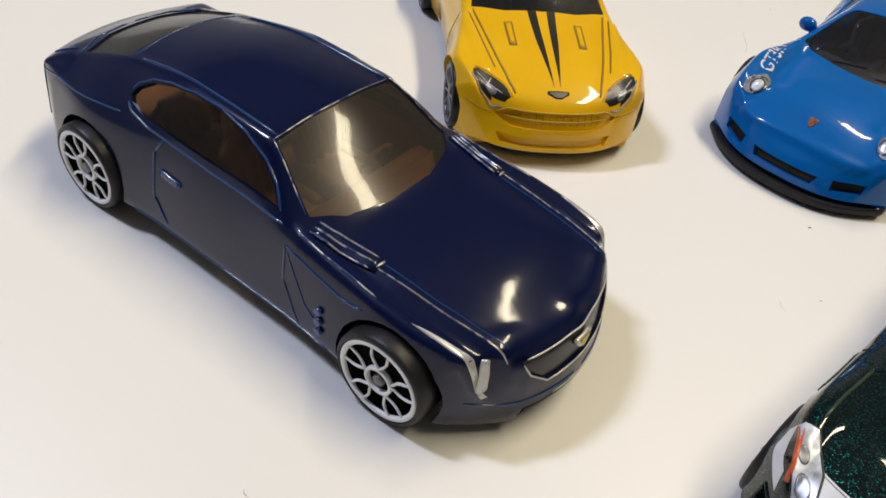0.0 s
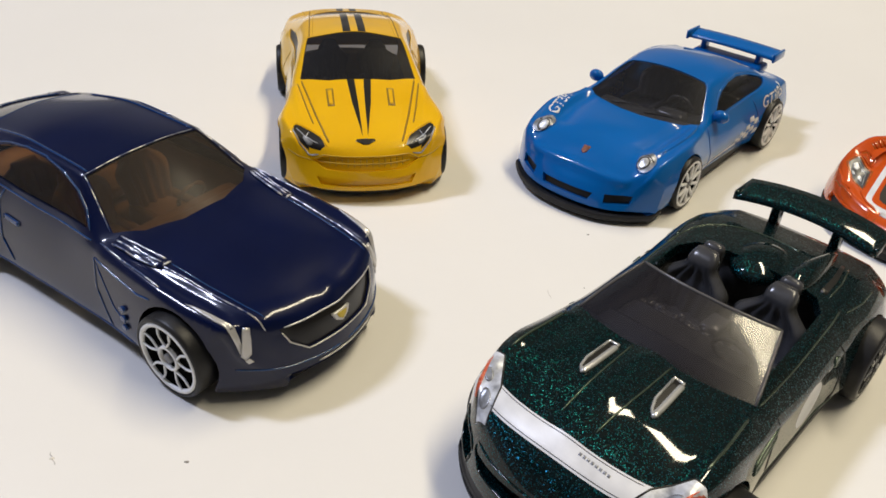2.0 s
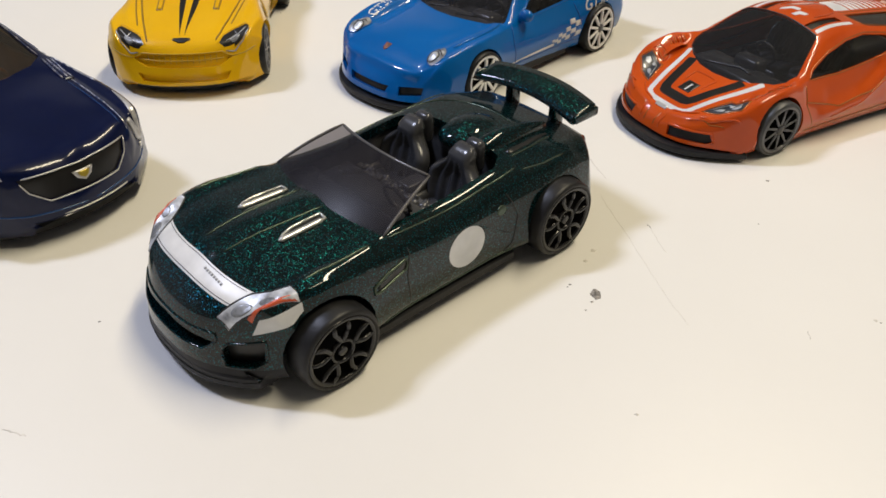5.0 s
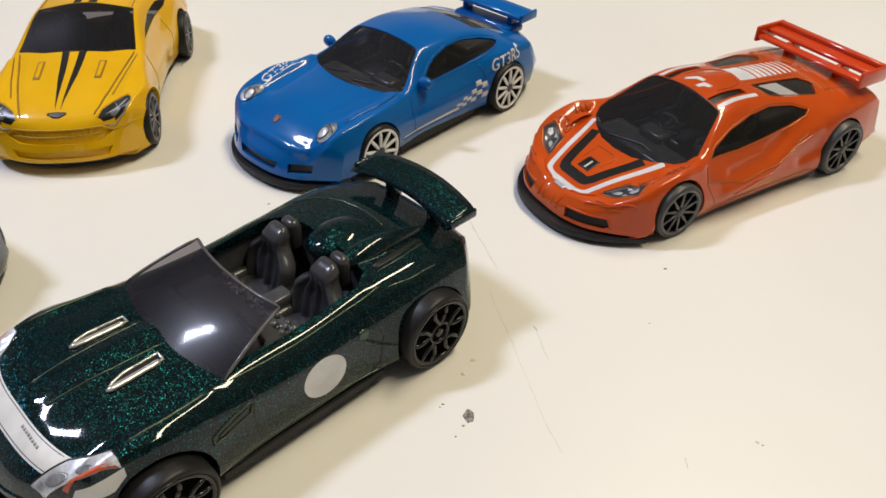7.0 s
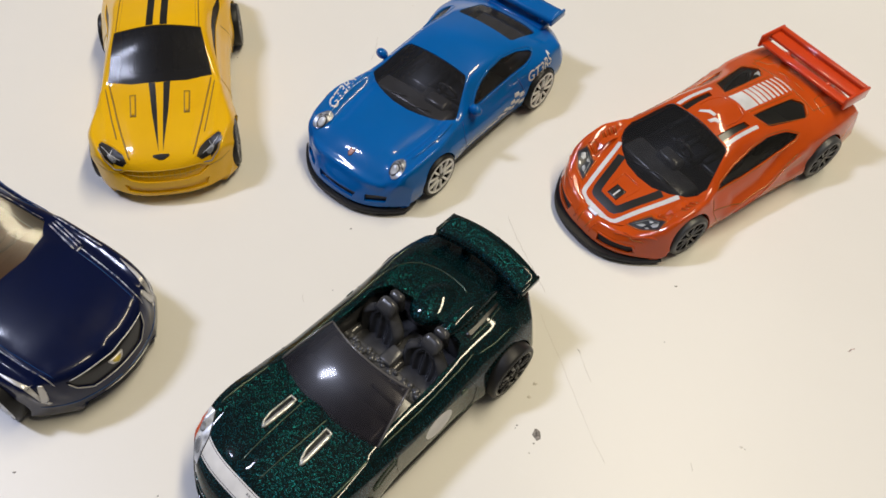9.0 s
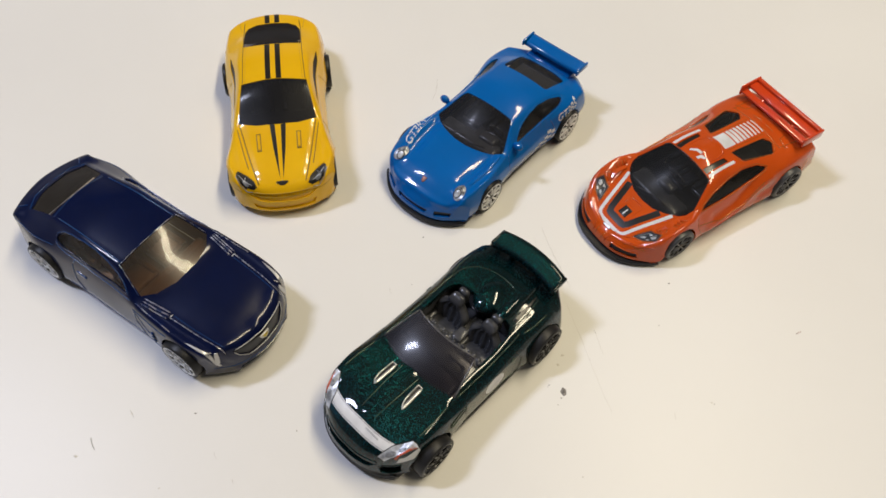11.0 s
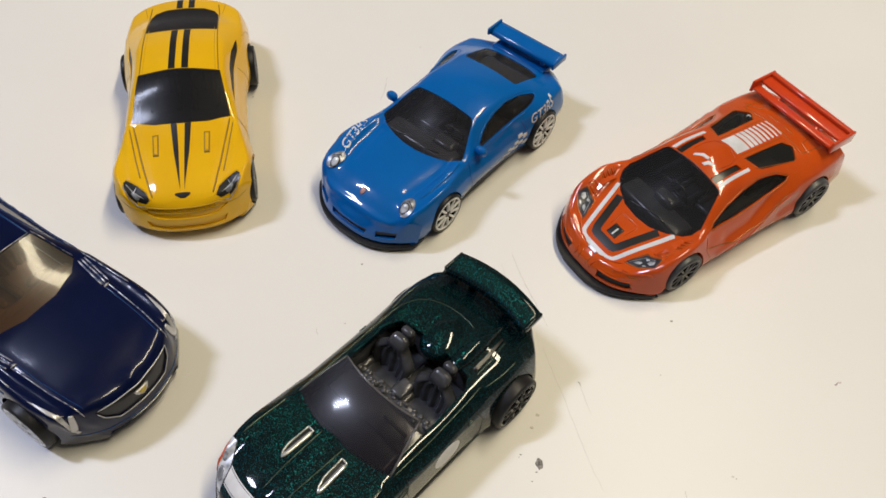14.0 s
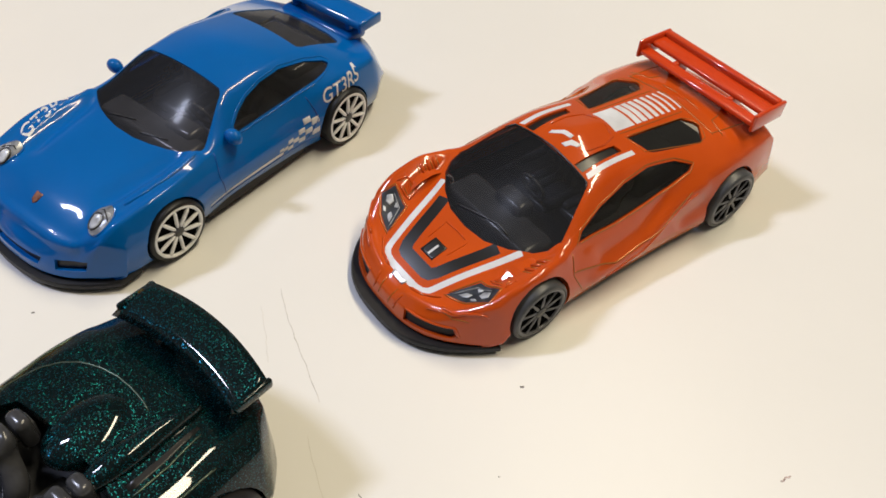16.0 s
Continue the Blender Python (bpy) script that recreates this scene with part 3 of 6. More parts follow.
def patch_on(name, car, tree, view, outline, material, sign=1, lift=0.06, label="", mirror=True, rings=4):
    """A small printed or raised patch laid on the skin, drawn from its middle outwards."""
    a, b, d = AXES[view]
    k = {"top": 1, "end": 0}.get(view)
    for m in ((1, -1) if mirror else (1,)):
        sg = sign * m if view == "side" else sign
        pts = [tuple(v * m if i == k else v for i, v in enumerate(p)) for p in outline]
        mid = (sum(p[0] for p in pts) / len(pts), sum(p[1] for p in pts) / len(pts))
        fine = []
        for p, q in zip(pts, pts[1:] + pts[:1]):
            n = max(1, int(math.dist(p, q) / 0.5))
            fine += [(p[0] + (q[0] - p[0]) * i / n, p[1] + (q[1] - p[1]) * i / n) for i in range(n)]
        bm = bmesh.new()

        def drop(p, up):
            start, way = Vector((0, 0, 0)), Vector((0, 0, 0))
            start[a], start[b], start[d] = p[0], p[1], 100.0 * sg
            way[d] = -sg
            hit, normal, _, _ = tree.ray_cast(start, way)
            return bm.verts.new(hit + normal * up) if hit is not None else bm.verts.new((p[0], 0, 4) if view != "end" else (0, p[0], p[1]))

        loops = []
        for r in range(1, rings + 1):
            f = r / rings
            loops.append([drop((mid[0] + (p[0] - mid[0]) * f, mid[1] + (p[1] - mid[1]) * f), lift) for p in fine])
        loops.append([drop(p, -0.15) for p in fine])
        heart = drop(mid, lift)
        for i in range(len(fine)):
            j = (i + 1) % len(fine)
            bm.faces.new((heart, loops[0][i], loops[0][j]))
            for p, q in zip(loops[:-1], loops[1:]):
                bm.faces.new((p[i], q[i], q[j], p[j]))
        bmesh.ops.recalc_face_normals(bm, faces=bm.faces)
        part(name, bm, material, car, label)


def joined(*pieces):
    """Several bmeshes as one."""
    out = bmesh.new()
    for bm in pieces:
        me = bpy.data.meshes.new("piece")
        bm.to_mesh(me)
        bm.free()
        out.from_mesh(me)
        bpy.data.meshes.remove(me)
    return out


def blob(cx, cy, cz, rx, ry, rz):
    bm = bmesh.new()
    bmesh.ops.create_uvsphere(bm, u_segments=20, v_segments=12, radius=1.0)
    bmesh.ops.scale(bm, vec=(rx, ry, rz), verts=bm.verts)
    bmesh.ops.translate(bm, vec=(cx, cy, cz), verts=bm.verts)
    return bm


def bucket_seat(car, x, y, low, high, material, half=3.6, lean=3.0, tall_head=True, sport=False):
    """A moulded bucket seat: cushion, ribbed shell back with bolsters, and headrest."""
    seat = part("seat", joined(slab((x, y - half, low), (x + 8.5, y + half, low + 2.4), 0.9, 3), slab((x, y - half, low), (x + 8, y - half + 1.5, low + 3.3), 0.7, 3), slab((x, y + half - 1.5, low), (x + 8, y + half, low + 3.3), 0.7, 3)), material, car)
    # one moulded shell: upright ribs between two bolsters, broad shoulders, narrow neck
    bm = bmesh.new()
    tall = high - low - 1.8
    loops = []
    for r in range(19):
        f = r / 18
        wide = half * (0.92 + 0.16 * smoothstep(0.3, 0.62, f)) * (1 - 0.56 * smoothstep(0.66, 0.92, f))
        if sport:
            # sloping shoulders that run up into the headrest
            wide = half * (0.95 + 0.12 * smoothstep(0.1, 0.4, f)) * (1 - 0.58 * smoothstep(0.5, 0.82, f)) * (1 - 0.3 * smoothstep(0.9, 1.0, f))
        edge = min(1.0, 0.35 + 6 * f, 0.35 + 6 * (1 - f))
        ring = []
        for q in range(33):
            u = -1 + q / 16
            rib = 0.32 * math.cos(u * 15.0) * (1 - smoothstep(0.5, 0.62, abs(u))) * (1 - smoothstep(0.68, 0.8, f))
            bolster = 1.1 * smoothstep(0.5, 0.78, abs(u)) * (1 - smoothstep(0.55, 0.8, f))
            round_off = (1 - abs(u) ** 6) ** 0.5
            swell = 0.75 * smoothstep(0.6, 0.85, f) if sport else 0.0
            ring.append((0.1 + (0.9 + rib + bolster + swell) * round_off * edge, u * wide))
        ring += [(-1.0 * (1 - u ** 4) ** 0.5 * edge, u * wide) for u in (0.8, 0.4, 0.0, -0.4, -0.8)]
        loops.append([bm.verts.new((px - lean * f, py, tall * f)) for px, py in ring])
    for a, b in zip(loops[:-1], loops[1:]):
        for q in range(len(a)):
            bm.faces.new((a[q], a[(q + 1) % len(a)], b[(q + 1) % len(a)], b[q]))
    bm.faces.new(loops[0][::-1])
    bm.faces.new(loops[-1])
    bmesh.ops.recalc_face_normals(bm, faces=bm.faces)
    bmesh.ops.translate(bm, vec=(x + 0.8, y, low + 1.0), verts=bm.verts)
    part("backrest", bm, material, seat)
    if sport:
        hoop = joined(slab((-0.9, -1.5, -4.6), (1.0, 1.5, 0.3), 0.85, 4), slab((-1.1, -1.0, -4.0), (-0.5, 1.0, -0.9), 0.25, 2))
        bmesh.ops.translate(hoop, vec=(x - 1.0 - lean, y, high - 0.9), verts=hoop.verts)
        part("head_guard", hoop, material, seat)
    elif tall_head:
        head = joined(slab((-1.1, -1.7, -2.0), (1.3, 1.7, 1.3), 1.0, 4), slab((-0.7, -2.3, -1.8), (1.0, 2.3, 0.2), 0.8, 3))
        bmesh.ops.translate(head, vec=(x + 0.6 - lean * 0.92, y, high - 1.2), verts=head.verts)
        part("headrest", head, material, seat)
    return seat


# ---------------------------------------------------------------- table and room
def setting():
    bm = slab((-900, -450, -28), (900, 950, 0), 2.0, 3)
    tagged(part("table_top", bm, TABLE), "off-white laminate table top with small scuffs", "table", kind="structure")

    for x in (-840, 840):
        for y in (-390, 890):
            tagged(part("table_leg", slab((x - 25, y - 25, -740), (x + 25, y + 25, -28), 3.0), WALL), "square pale table leg", kind="structure")

    def sheet(name, lo, hi, material, label):
        tagged(part(name, slab(lo, hi, 0), material, smooth=False), label, kind="structure")

    sheet("floor", (-2600, -2600, -800), (2600, 2600, -740), FLOOR, "brown grey room floor")
    sheet("ceiling", (-2600, -2600, 1800), (2600, 2600, 1860), CEILING, "pale painted ceiling")
    sheet("wall_west", (-2660, -2600, -740), (-2600, 2600, 1800), WALL, "pale painted wall")
    sheet("wall_east", (2600, -2600, -740), (2660, 2600, 1800), WALL, "pale painted wall")
    sheet("wall_south", (-2600, -2660, -740), (2600, -2600, 1800), WALL, "pale painted wall")
    sheet("wall_north", (-2600, 2600, -740), (2600, 2660, 1800), WALL, "pale painted wall")


setting()


def smudge(x, y, size, seed, material, label, ragged=0.45, tall=0.7):
    """A ragged flat fleck of dirt on the table, about a tenth of a millimetre thick."""
    rng = random.Random(seed)
    bm = bmesh.new()
    n = 14
    ring = []
    for k in range(n):
        a = 2 * math.pi * k / n
        r = size * rng.uniform(ragged, 1.0)
        ring.append((x + r * math.cos(a), y + r * math.sin(a) * tall))
    low = [bm.verts.new((px, py, -0.02)) for px, py in ring]
    top = [bm.verts.new((x + (px - x) * 0.85, y + (py - y) * 0.85, 0.06)) for px, py in ring]
    bm.faces.new(top)
    for k in range(n):
        bm.faces.new((low[k], low[(k + 1) % n], top[(k + 1) % n], top[k]))
    tagged(part("dirt_speck", bm, material), label, "dirt speck", "specks on the table")


def scratch(points, width, label, material=None):
    pts = []
    for p, q in zip(points[:-1], points[1:]):
        pts += [(p[0] + (q[0] - p[0]) * k / 5 + random.uniform(-0.12, 0.12), p[1] + (q[1] - p[1]) * k / 5 + random.uniform(-0.12, 0.12), 0.0) for k in range(5)]
    pts.append((*points[-1], 0.0))
    tagged(part("scratch", tube(pts, width * 0.5, 6, 0.5), material or SCRATCH), label, "scratch", "scratches on the table")


def mark(x, y, size, seed, kind="fleck"):
    material, label = {"fleck": (DIRT, "small dark fleck of dirt on the white table"),
                       "scuff": (FAINT, "faint grey scuff on the white table"),
                       "flake": (FLAKE, "ragged grey flake of dirt on the white table")}[kind]
    smudge(x, y, size, seed, material, label, *((0.7, 1.45) if kind == "flake" else (0.45, 0.7)))


mark(88.8, 50.0, 0.95, 3, "flake")
for k, (mx, my, size) in enumerate([(88.0, 48.3, 0.3), (86.9, 46.5, 0.22), (85.4, 52.0, 0.28), (85.0, 51.5, 0.18), (-3.7, 48.6, 0.45), (21.4, 42.8, 0.24), (123.2, 81.0, 0.42), (117.5, 67.9, 0.2),
                                    (127.0, 44.7, 0.2), (27, 117, 0.3), (27, 156, 0.25), (55.2, 99.4, 0.35), (51.3, 83.7, 0.2)]):
    mark(mx, my, size, k)
for k, (mx, my, size) in enumerate([(90.0, 60.2, 0.65), (88.5, 57.6, 0.6), (-31, 39, 0.8), (73, 176, 0.35), (-10.3, 30.3, 0.4), (-19.4, 49.3, 0.5), (90.3, 27.8, 0.35), (126.4, 45.2, 0.5)]):
    mark(mx, my, size, 40 + k, "scuff")
scratch([(90.0, 101.3), (90.9, 96.2), (92.0, 92.0), (93.8, 86), (95.2, 81)], 0.10, "long thin grey scratch on the white table")
scratch([(87.2, 98.2), (88.0, 92.4), (88.3, 88)], 0.07, "faint thin grey scratch on the white table", FAINT)
scratch([(93.4, 76), (94.0, 73), (96.2, 62.4), (97.4, 56.1), (98.7, 50.0), (100.4, 43.7)], 0.07, "long faint grey scratch on the white table", FAINT)
scratch([(99.7, 67.3), (100.0, 66.2)], 0.12, "short dark scratch on the white table", DIRT)
scratch([(100.0, 66.2), (100.3, 63.9), (101.0, 60.0)], 0.09, "thin faint grey scratch on the white table", FAINT)
scratch([(116.4, 43.0), (116.0, 41.2)], 0.08, "short faint scratch on the white table")
scratch([(-28.2, 43.5), (-27.7, 42.0), (-26.8, 40.4)], 0.18, "short dark scratch on the white table", DIRT)
scratch([(-19.9, 50.3), (-18.7, 48.3)], 0.12, "short grey scratch on the white table")
scratch([(6.6, 31.5), (7.1, 30.4)], 0.10, "short faint scratch on the white table")
scratch([(1.6, 38.4), (2.4, 36.7)], 0.07, "short faint scratch on the white table")
scratch([(16.6, 24.4), (18, 23.9), (19.7, 23.4)], 0.13, "short thin grey scratch on the white table")
scratch([(154.4, 63.7), (155.2, 64.0), (156.1, 64.3)], 0.26, "short pinkish grey scratch on the white table", PINK_SCUFF)
scratch([(63, 163), (62.3, 158), (61, 154)], 0.10, "thin faint scratch beside the blue car")
scratch([(45.2, 83), (45.5, 81)], 0.08, "short faint scratch on the white table")


# ---------------------------------------------------------------- navy coupe
def navy_coupe():
    car = toy("toy_coupe", -0.0170, 0.0887, -37.7, "dark navy blue toy coupe with tan interior and white spoked wheels")
    s = Shell(
        top=[(-41.9, 6), (-41.7, 11.6), (-41.0, 14.0), (-38.5, 15.2), (-33, 17.3), (-23, 20.6), (-10, 22.3), (2.4, 21.8), (11, 17.7), (14.8, 15.9), (24, 15.1), (29.6, 14.5), (33.8, 13.4), (37.5, 11.4), (38.4, 10.6), (38.9, 8.2), (39.3, 6.0), (39.5, 4.2)],
        rail_z=[(-42.2, 6), (-41.0, 13.7), (-38, 14.8), (-32.5, 16.2), (-22, 19.5), (-10, 21.2), (1.9, 20.9), (10.4, 15.5), (25, 14.0), (32.4, 13.2), (34.5, 12.3), (35.3, 11.3), (36.2, 8.4), (39.6, 4.2)],
        rail_y=[(-42.2, 12.5), (-39, 12.5), (-32.5, 9.8), (-22, 9.3), (-10, 9.8), (1.9, 9.9), (10.4, 12.4), (20, 11.8), (30, 10.2), (36.5, 9.4), (40, 8)],
        belt_z=[(-42.2, 5.8), (-39.0, 13.5), (-35, 14.4), (-28, 14.6), (-15, 14.0), (0, 13.6), (10, 13.8), (25, 13.2), (31.0, 12.6), (33.2, 11.8), (34.3, 9.8), (39.6, 4.0)],
        belt_y=[(-42.2, 12.5), (-39, 13.5), (-25, 14.9), (-10, 14.0), (0, 14.0), (10, 14.6), (18, 15.0), (25, 15.2), (32, 13.8), (36, 11.9), (39.6, 8.6)],
        wide=[(-42.2, 12.6), (-38, 13.9), (-33, 15.4), (-25, 16.6), (-12, 15.6), (8, 15.6), (25, 16.9), (30.5, 16.2), (34, 14.7), (36, 13.2), (39.6, 9.2)],
        low=[(-42.2, 5.5), (-36, 3), (-20, 2.4), (20, 2.4), (33, 2.3), (37, 2.7), (40, 3.4)], mid=3.9, nose_bow=6.8, tail_bow=5.5, nose_from=18, tail_from=-20, soft=1, power=2.0)
    s.swell("top", [(10.5, 13.9), (16, 14.0), (22, 14.3), (28, 14.0), (34, 13.7)], 0.9, 0.3)
    s.swell("top", [(15, 12.6), (22, 12.8), (29, 12.4), (34, 12.0)], 1.0, -0.3)
    s.swell("top", [(14, 11.3), (19, 11.5), (24, 11.1), (30, 10.8), (36, 10.0)], 0.7, 0.22)
    s.swell("top", [(34.6, 8.6), (35.6, 6.5), (36.4, 3.5), (36.7, 0)], 1.5, 0.4)
    s.swell("top", [(2, 9.7), (-8, 9.6), (-22, 9.0), (-33, 9.4)], 0.8, 0.22)
    up = lambda c, n: n.z > 0.15 and c.z > 12
    arches(s, 25, -25, 6.75, 5.9)
    for poly in ([(2.6, -9.4), (2.6, 9.4), (9.9, 11.7), (9.9, -11.7)], [(9.9, -11.7), (9.9, 11.7), (12.6, 8.8), (14.2, 3.5), (14.2, -3.5), (12.6, -8.8)]):
        s.cut("windscreen", "top", poly, up)
    s.cut("rear_window", "top", [(-22.8, -8.4), (-23.6, 0), (-22.8, 8.4), (-32.6, 9.2), (-34.6, 4), (-34.6, -4), (-32.6, -9.2)], up)
    s.both("side_window", "side", [(6.6, 16.0), (5.0, 17.6), (2.6, 19.1), (-1, 20.3), (-5.5, 21.0), (-10, 21.0), (-14, 20.4), (-17, 19.5), (-18.9, 18.4), (-19.3, 17.6), (-18.6, 17.0), (-16.5, 16.5), (-8, 16.0)], lambda c, n: abs(c.y) > 7 and abs(n.y) > 0.3)
    s.cut("grille", "end", [(-8.7, 11.2), (8.7, 11.2), (7.8, 9.2), (5.6, 7.4), (-5.6, 7.4), (-7.8, 9.2)], lambda c, n: c.x > 30 and n.x > 0.2)
    s.cut("air_intake", "end", [(-8.5, 4.4), (8.5, 4.4), (7.5, 3.2), (-7.5, 3.2)], lambda c, n: c.x > 30 and n.x > 0.2)
    tree = s.tree()
    s.emit("body", NAVY, car, ["skin"], walls={"windscreen": 0.5, "rear_window": 0.5, "side_window": 0.7, "arch": 4.5, "grille": 0.5, "air_intake": 0.6})
    s.emit("windscreen", AMBER, car, ["windscreen"], 0.22, "brown-tinted clear plastic windscreen", even=60)
    s.emit("rear_window", AMBER, car, ["rear_window"], 0.22, "brown-tinted clear plastic rear window", even=60)
    s.emit("side_window", AMBER_CLEAR, car, ["side_window"], 0.35, "brown-tinted clear plastic side window", each=True)
    s.emit("grille", BLACK_PRINT, car, ["grille"], 0.35, "black grille")
    s.emit("air_intake", BLACK_PRINT, car, ["air_intake"], 0.5, "black lower air intake")
    patch_on("headlight", car, tree, "top", [(26.3, 14.25), (28.5, 14.2), (31, 14.0), (33, 13.6), (34.0, 13.2), (34.1, 12.7), (33, 12.8), (31, 13.35), (28.5, 13.8)], SILVER, lift=0.16, label="thin silver headlight strip")
    patch_on("headlight_bar", car, tree, "side", [(33.5, 12.1), (34.1, 12.0), (34.5, 10.4), (34.7, 8.6), (34.4, 8.0), (34.1, 8.7), (33.8, 10.6)], SILVER, lift=0.22, label="upright silver lamp bar")
    patch_on("lamp_foot", car, tree, "side", [(34.3, 7.9), (34.7, 8.0), (35.0, 7.5), (34.6, 7.3)], SILVER, lift=0.12)
    # trim
    line_on("pillar_trim", car, tree, "top", [(2.3, 9.55), (6, 10.7), (10.0, 12.0)], 0.08, NAVY_WORN, label="thin silver pillar trim")
    line_on("roof_edge", car, tree, "top", [(2.35, -9.6), (2.6, 0), (2.35, 9.6)], 0.08, NAVY_WORN, mirror=False, label="thin silver line above the windscreen")
    line_on("roof_seam", car, tree, "top", [(2.2, 8.9), (-8, 8.7), (-22, 8.3)], 0.2, NAVY_EDGE)
    line_on("panel_line", car, tree, "top", [(-23.2, -8.6), (-23.8, 0), (-23.2, 8.6)], 0.10, NAVY_EDGE, mirror=False)
    line_on("bonnet_ridge", car, tree, "top", [(17, 11.7), (23, 11.3), (29, 11.0), (36.2, 10.1)], 0.12, NAVY_WORN, label="silver-edged bonnet ridge")
    line_on("bonnet_ridge", car, tree, "top", [(19.5, 10.6), (26, 10.4), (32, 9.9), (35.6, 9.4)], 0.10, NAVY_EDGE)
    patch_on("bonnet_vent", car, tree, "top", [(11.0, 11.4), (11.2, 13.0), (19.4, 12.0), (19.6, 10.7)], NAVY, lift=0.28)
    for dy in (0, 0.75, 1.5):
        line_on("vent_ridge", car, tree, "top", [(11.2, 12.95 - dy), (15, 12.5 - dy), (19.3, 11.95 - dy)], 0.15, NAVY_WORN, sink=-0.24)
    line_on("vent_ridge", car, tree, "top", [(19.5, 10.5), (19.4, 11.2), (19.3, 11.95)], 0.17, SILVER, sink=-0.24)
    line_on("boot_seam", car, tree, "top", [(-34.9, 8.8), (-37.5, 10.6), (-40.0, 11.8)], 0.16, NAVY_EDGE)
    line_on("boot_seam", car, tree, "top", [(-32.8, 9.7), (-35.4, 6.0), (-36.0, 0)], 0.14, NAVY_EDGE)
    line_on("haunch_line", car, tree, "side", [(-19.8, 15.6), (-26, 15.1), (-33, 14.5), (-38, 13.4)], 0.14, NAVY_EDGE)
    line_on("wing_ridge", car, tree, "side", [(9.3, 13.4), (14, 12.6), (18.5, 12.0), (21.5, 12.5)], 0.17, NAVY_EDGE)
    line_on("wing_ridge", car, tree, "top", [(9.6, 13.6), (14, 13.95), (18, 14.05), (22.3, 14.35)], 0.12, NAVY_WORN)
    line_on("door_seam", car, tree, "side", [(9.2, 13.4), (9.4, 9), (12, 4.2), (12.6, 3.4)], 0.14, NAVY_EDGE)
    line_on("door_seam", car, tree, "side", [(9.6, 12.8), (13, 7.6), (16.8, 5.4)], 0.12, NAVY_EDGE)
    line_on("door_seam", car, tree, "side", [(-11.8, 15.6), (-13, 13.4), (-12.8, 8), (-10, 4.2)], 0.2, NAVY_EDGE)
    line_on("belt_line", car, tree, "side", [(8.0, 15.0), (-4, 15.1), (-15, 15.6), (-18, 16.2), (-19.8, 17.2)], 0.17, NAVY_EDGE)
    line_on("sill_line", car, tree, "side", [(17, 3.5), (0, 3.7), (-17.5, 3.7)], 0.16, NAVY_EDGE)
    line_on("window_frame", car, tree, "side", [(7.1, 15.9), (5.2, 17.9), (2.7, 19.4), (-1, 20.6), (-5.5, 21.25), (-10, 21.25), (-14, 20.7), (-17.2, 19.8), (-19.2, 18.6), (-19.7, 17.5)], 0.14, NAVY_EDGE)
    line_on("tail_lip", car, tree, "top", [(-39.6, 12.6), (-41.4, 8), (-42.2, 0)], 0.28, NAVY)
    line_on("grille_frame", car, tree, "end", [(8.7, 11.25), (5, 11.25), (0, 11.25), (-5, 11.25), (-8.7, 11.25)], 0.12, SILVER, mirror=False, label="silver grille surround")
    line_on("grille_frame", car, tree, "end", [(8.75, 11.2), (7.85, 9.1), (5.6, 7.25), (-5.6, 7.25), (-7.85, 9.1), (-8.75, 11.2)], 0.11, SILVER, mirror=False)
    line_on("bumper_trim", car, tree, "end", [(-4.5, 4.6), (6.5, 4.6), (5.8, 3.3), (-4.0, 3.3), (-4.5, 4.6)], 0.12, SILVER, mirror=False, label="thin silver lower bumper trim")
    line_on("bumper_crease", car, tree, "end", [(13.5, 6.2), (9, 5.6), (0, 5.2)], 0.15, NAVY_EDGE)
    patch_on("badge", car, tree, "end", [(-1.6, 10.2), (1.6, 10.2), (1.1, 9.2), (0, 8.6), (-1.1, 9.2)], SILVER, lift=0.25, mirror=False, label="silver crest badge")
    patch_on("badge_centre", car, tree, "end", [(-0.9, 10.0), (0.9, 10.0), (0.65, 9.4), (0, 8.95), (-0.65, 9.4)], GOLD_PRINT, lift=0.36, mirror=False, label="yellow badge centre")
    patch_on("door_handle", car, tree, "side", [(-8.2, 11.0), (-8.2, 11.6), (-11.6, 11.9), (-11.6, 11.2)], NAVY_EDGE, lift=0.3)
    for k in range(3):
        patch_on("wing_vent", car, tree, "side", disc(15.3 + 0.15 * k, 8.4 - 1.35 * k, 0.55, 0.42, 10), NAVY_EDGE, lift=0.4)
    plate("chassis", BASE, car, 36.6, -39, 12.9, 1.3, 3.2, 6.5, 5, (25, -25), "dark plastic base plate")
    # tan cabin
    part("cabin_floor", slab((-26, -12.6, 3.0), (13, 12.6, 5.0), 0.8), TAN, car, "tan plastic cabin floor")
    part("dashboard", joined(slab((8.5, -11.6, 5), (13, 11.6, 13.4), 1.2, 3), slab((6.5, -11.2, 10.2), (10, 11.2, 13.2), 1.2, 3)), TAN, car, "tan plastic dashboard")
    part("parcel_shelf", slab((-33, -9.6, 5), (-23, 9.6, 10.4), 1.2, 3), TAN, car, "tan plastic rear shelf")
    part("door_card", slab((-21, -13.4, 4.8), (9, -12.5, 13.6), 0.3), TAN, car)
    part("door_card", slab((-21, 12.5, 4.8), (9, 13.4, 13.6), 0.3), TAN, car)
    for y in (5.4, -5.4):
        bucket_seat(car, -6, y, 5, 17.4, TAN, 4.3, 3.0)
        bucket_seat(car, -20, y, 6, 14.4, TAN, 4.5, 2.0, False)
    rim = [(4.6 + 0.8 * math.cos(a), 5.4 + 2.4 * math.sin(a), 12.0 + 2.2 * math.cos(a)) for a in (2 * math.pi * k / 20 for k in range(21))]
    part("steering_wheel", tube(rim, 0.35, 8), TAN, car)
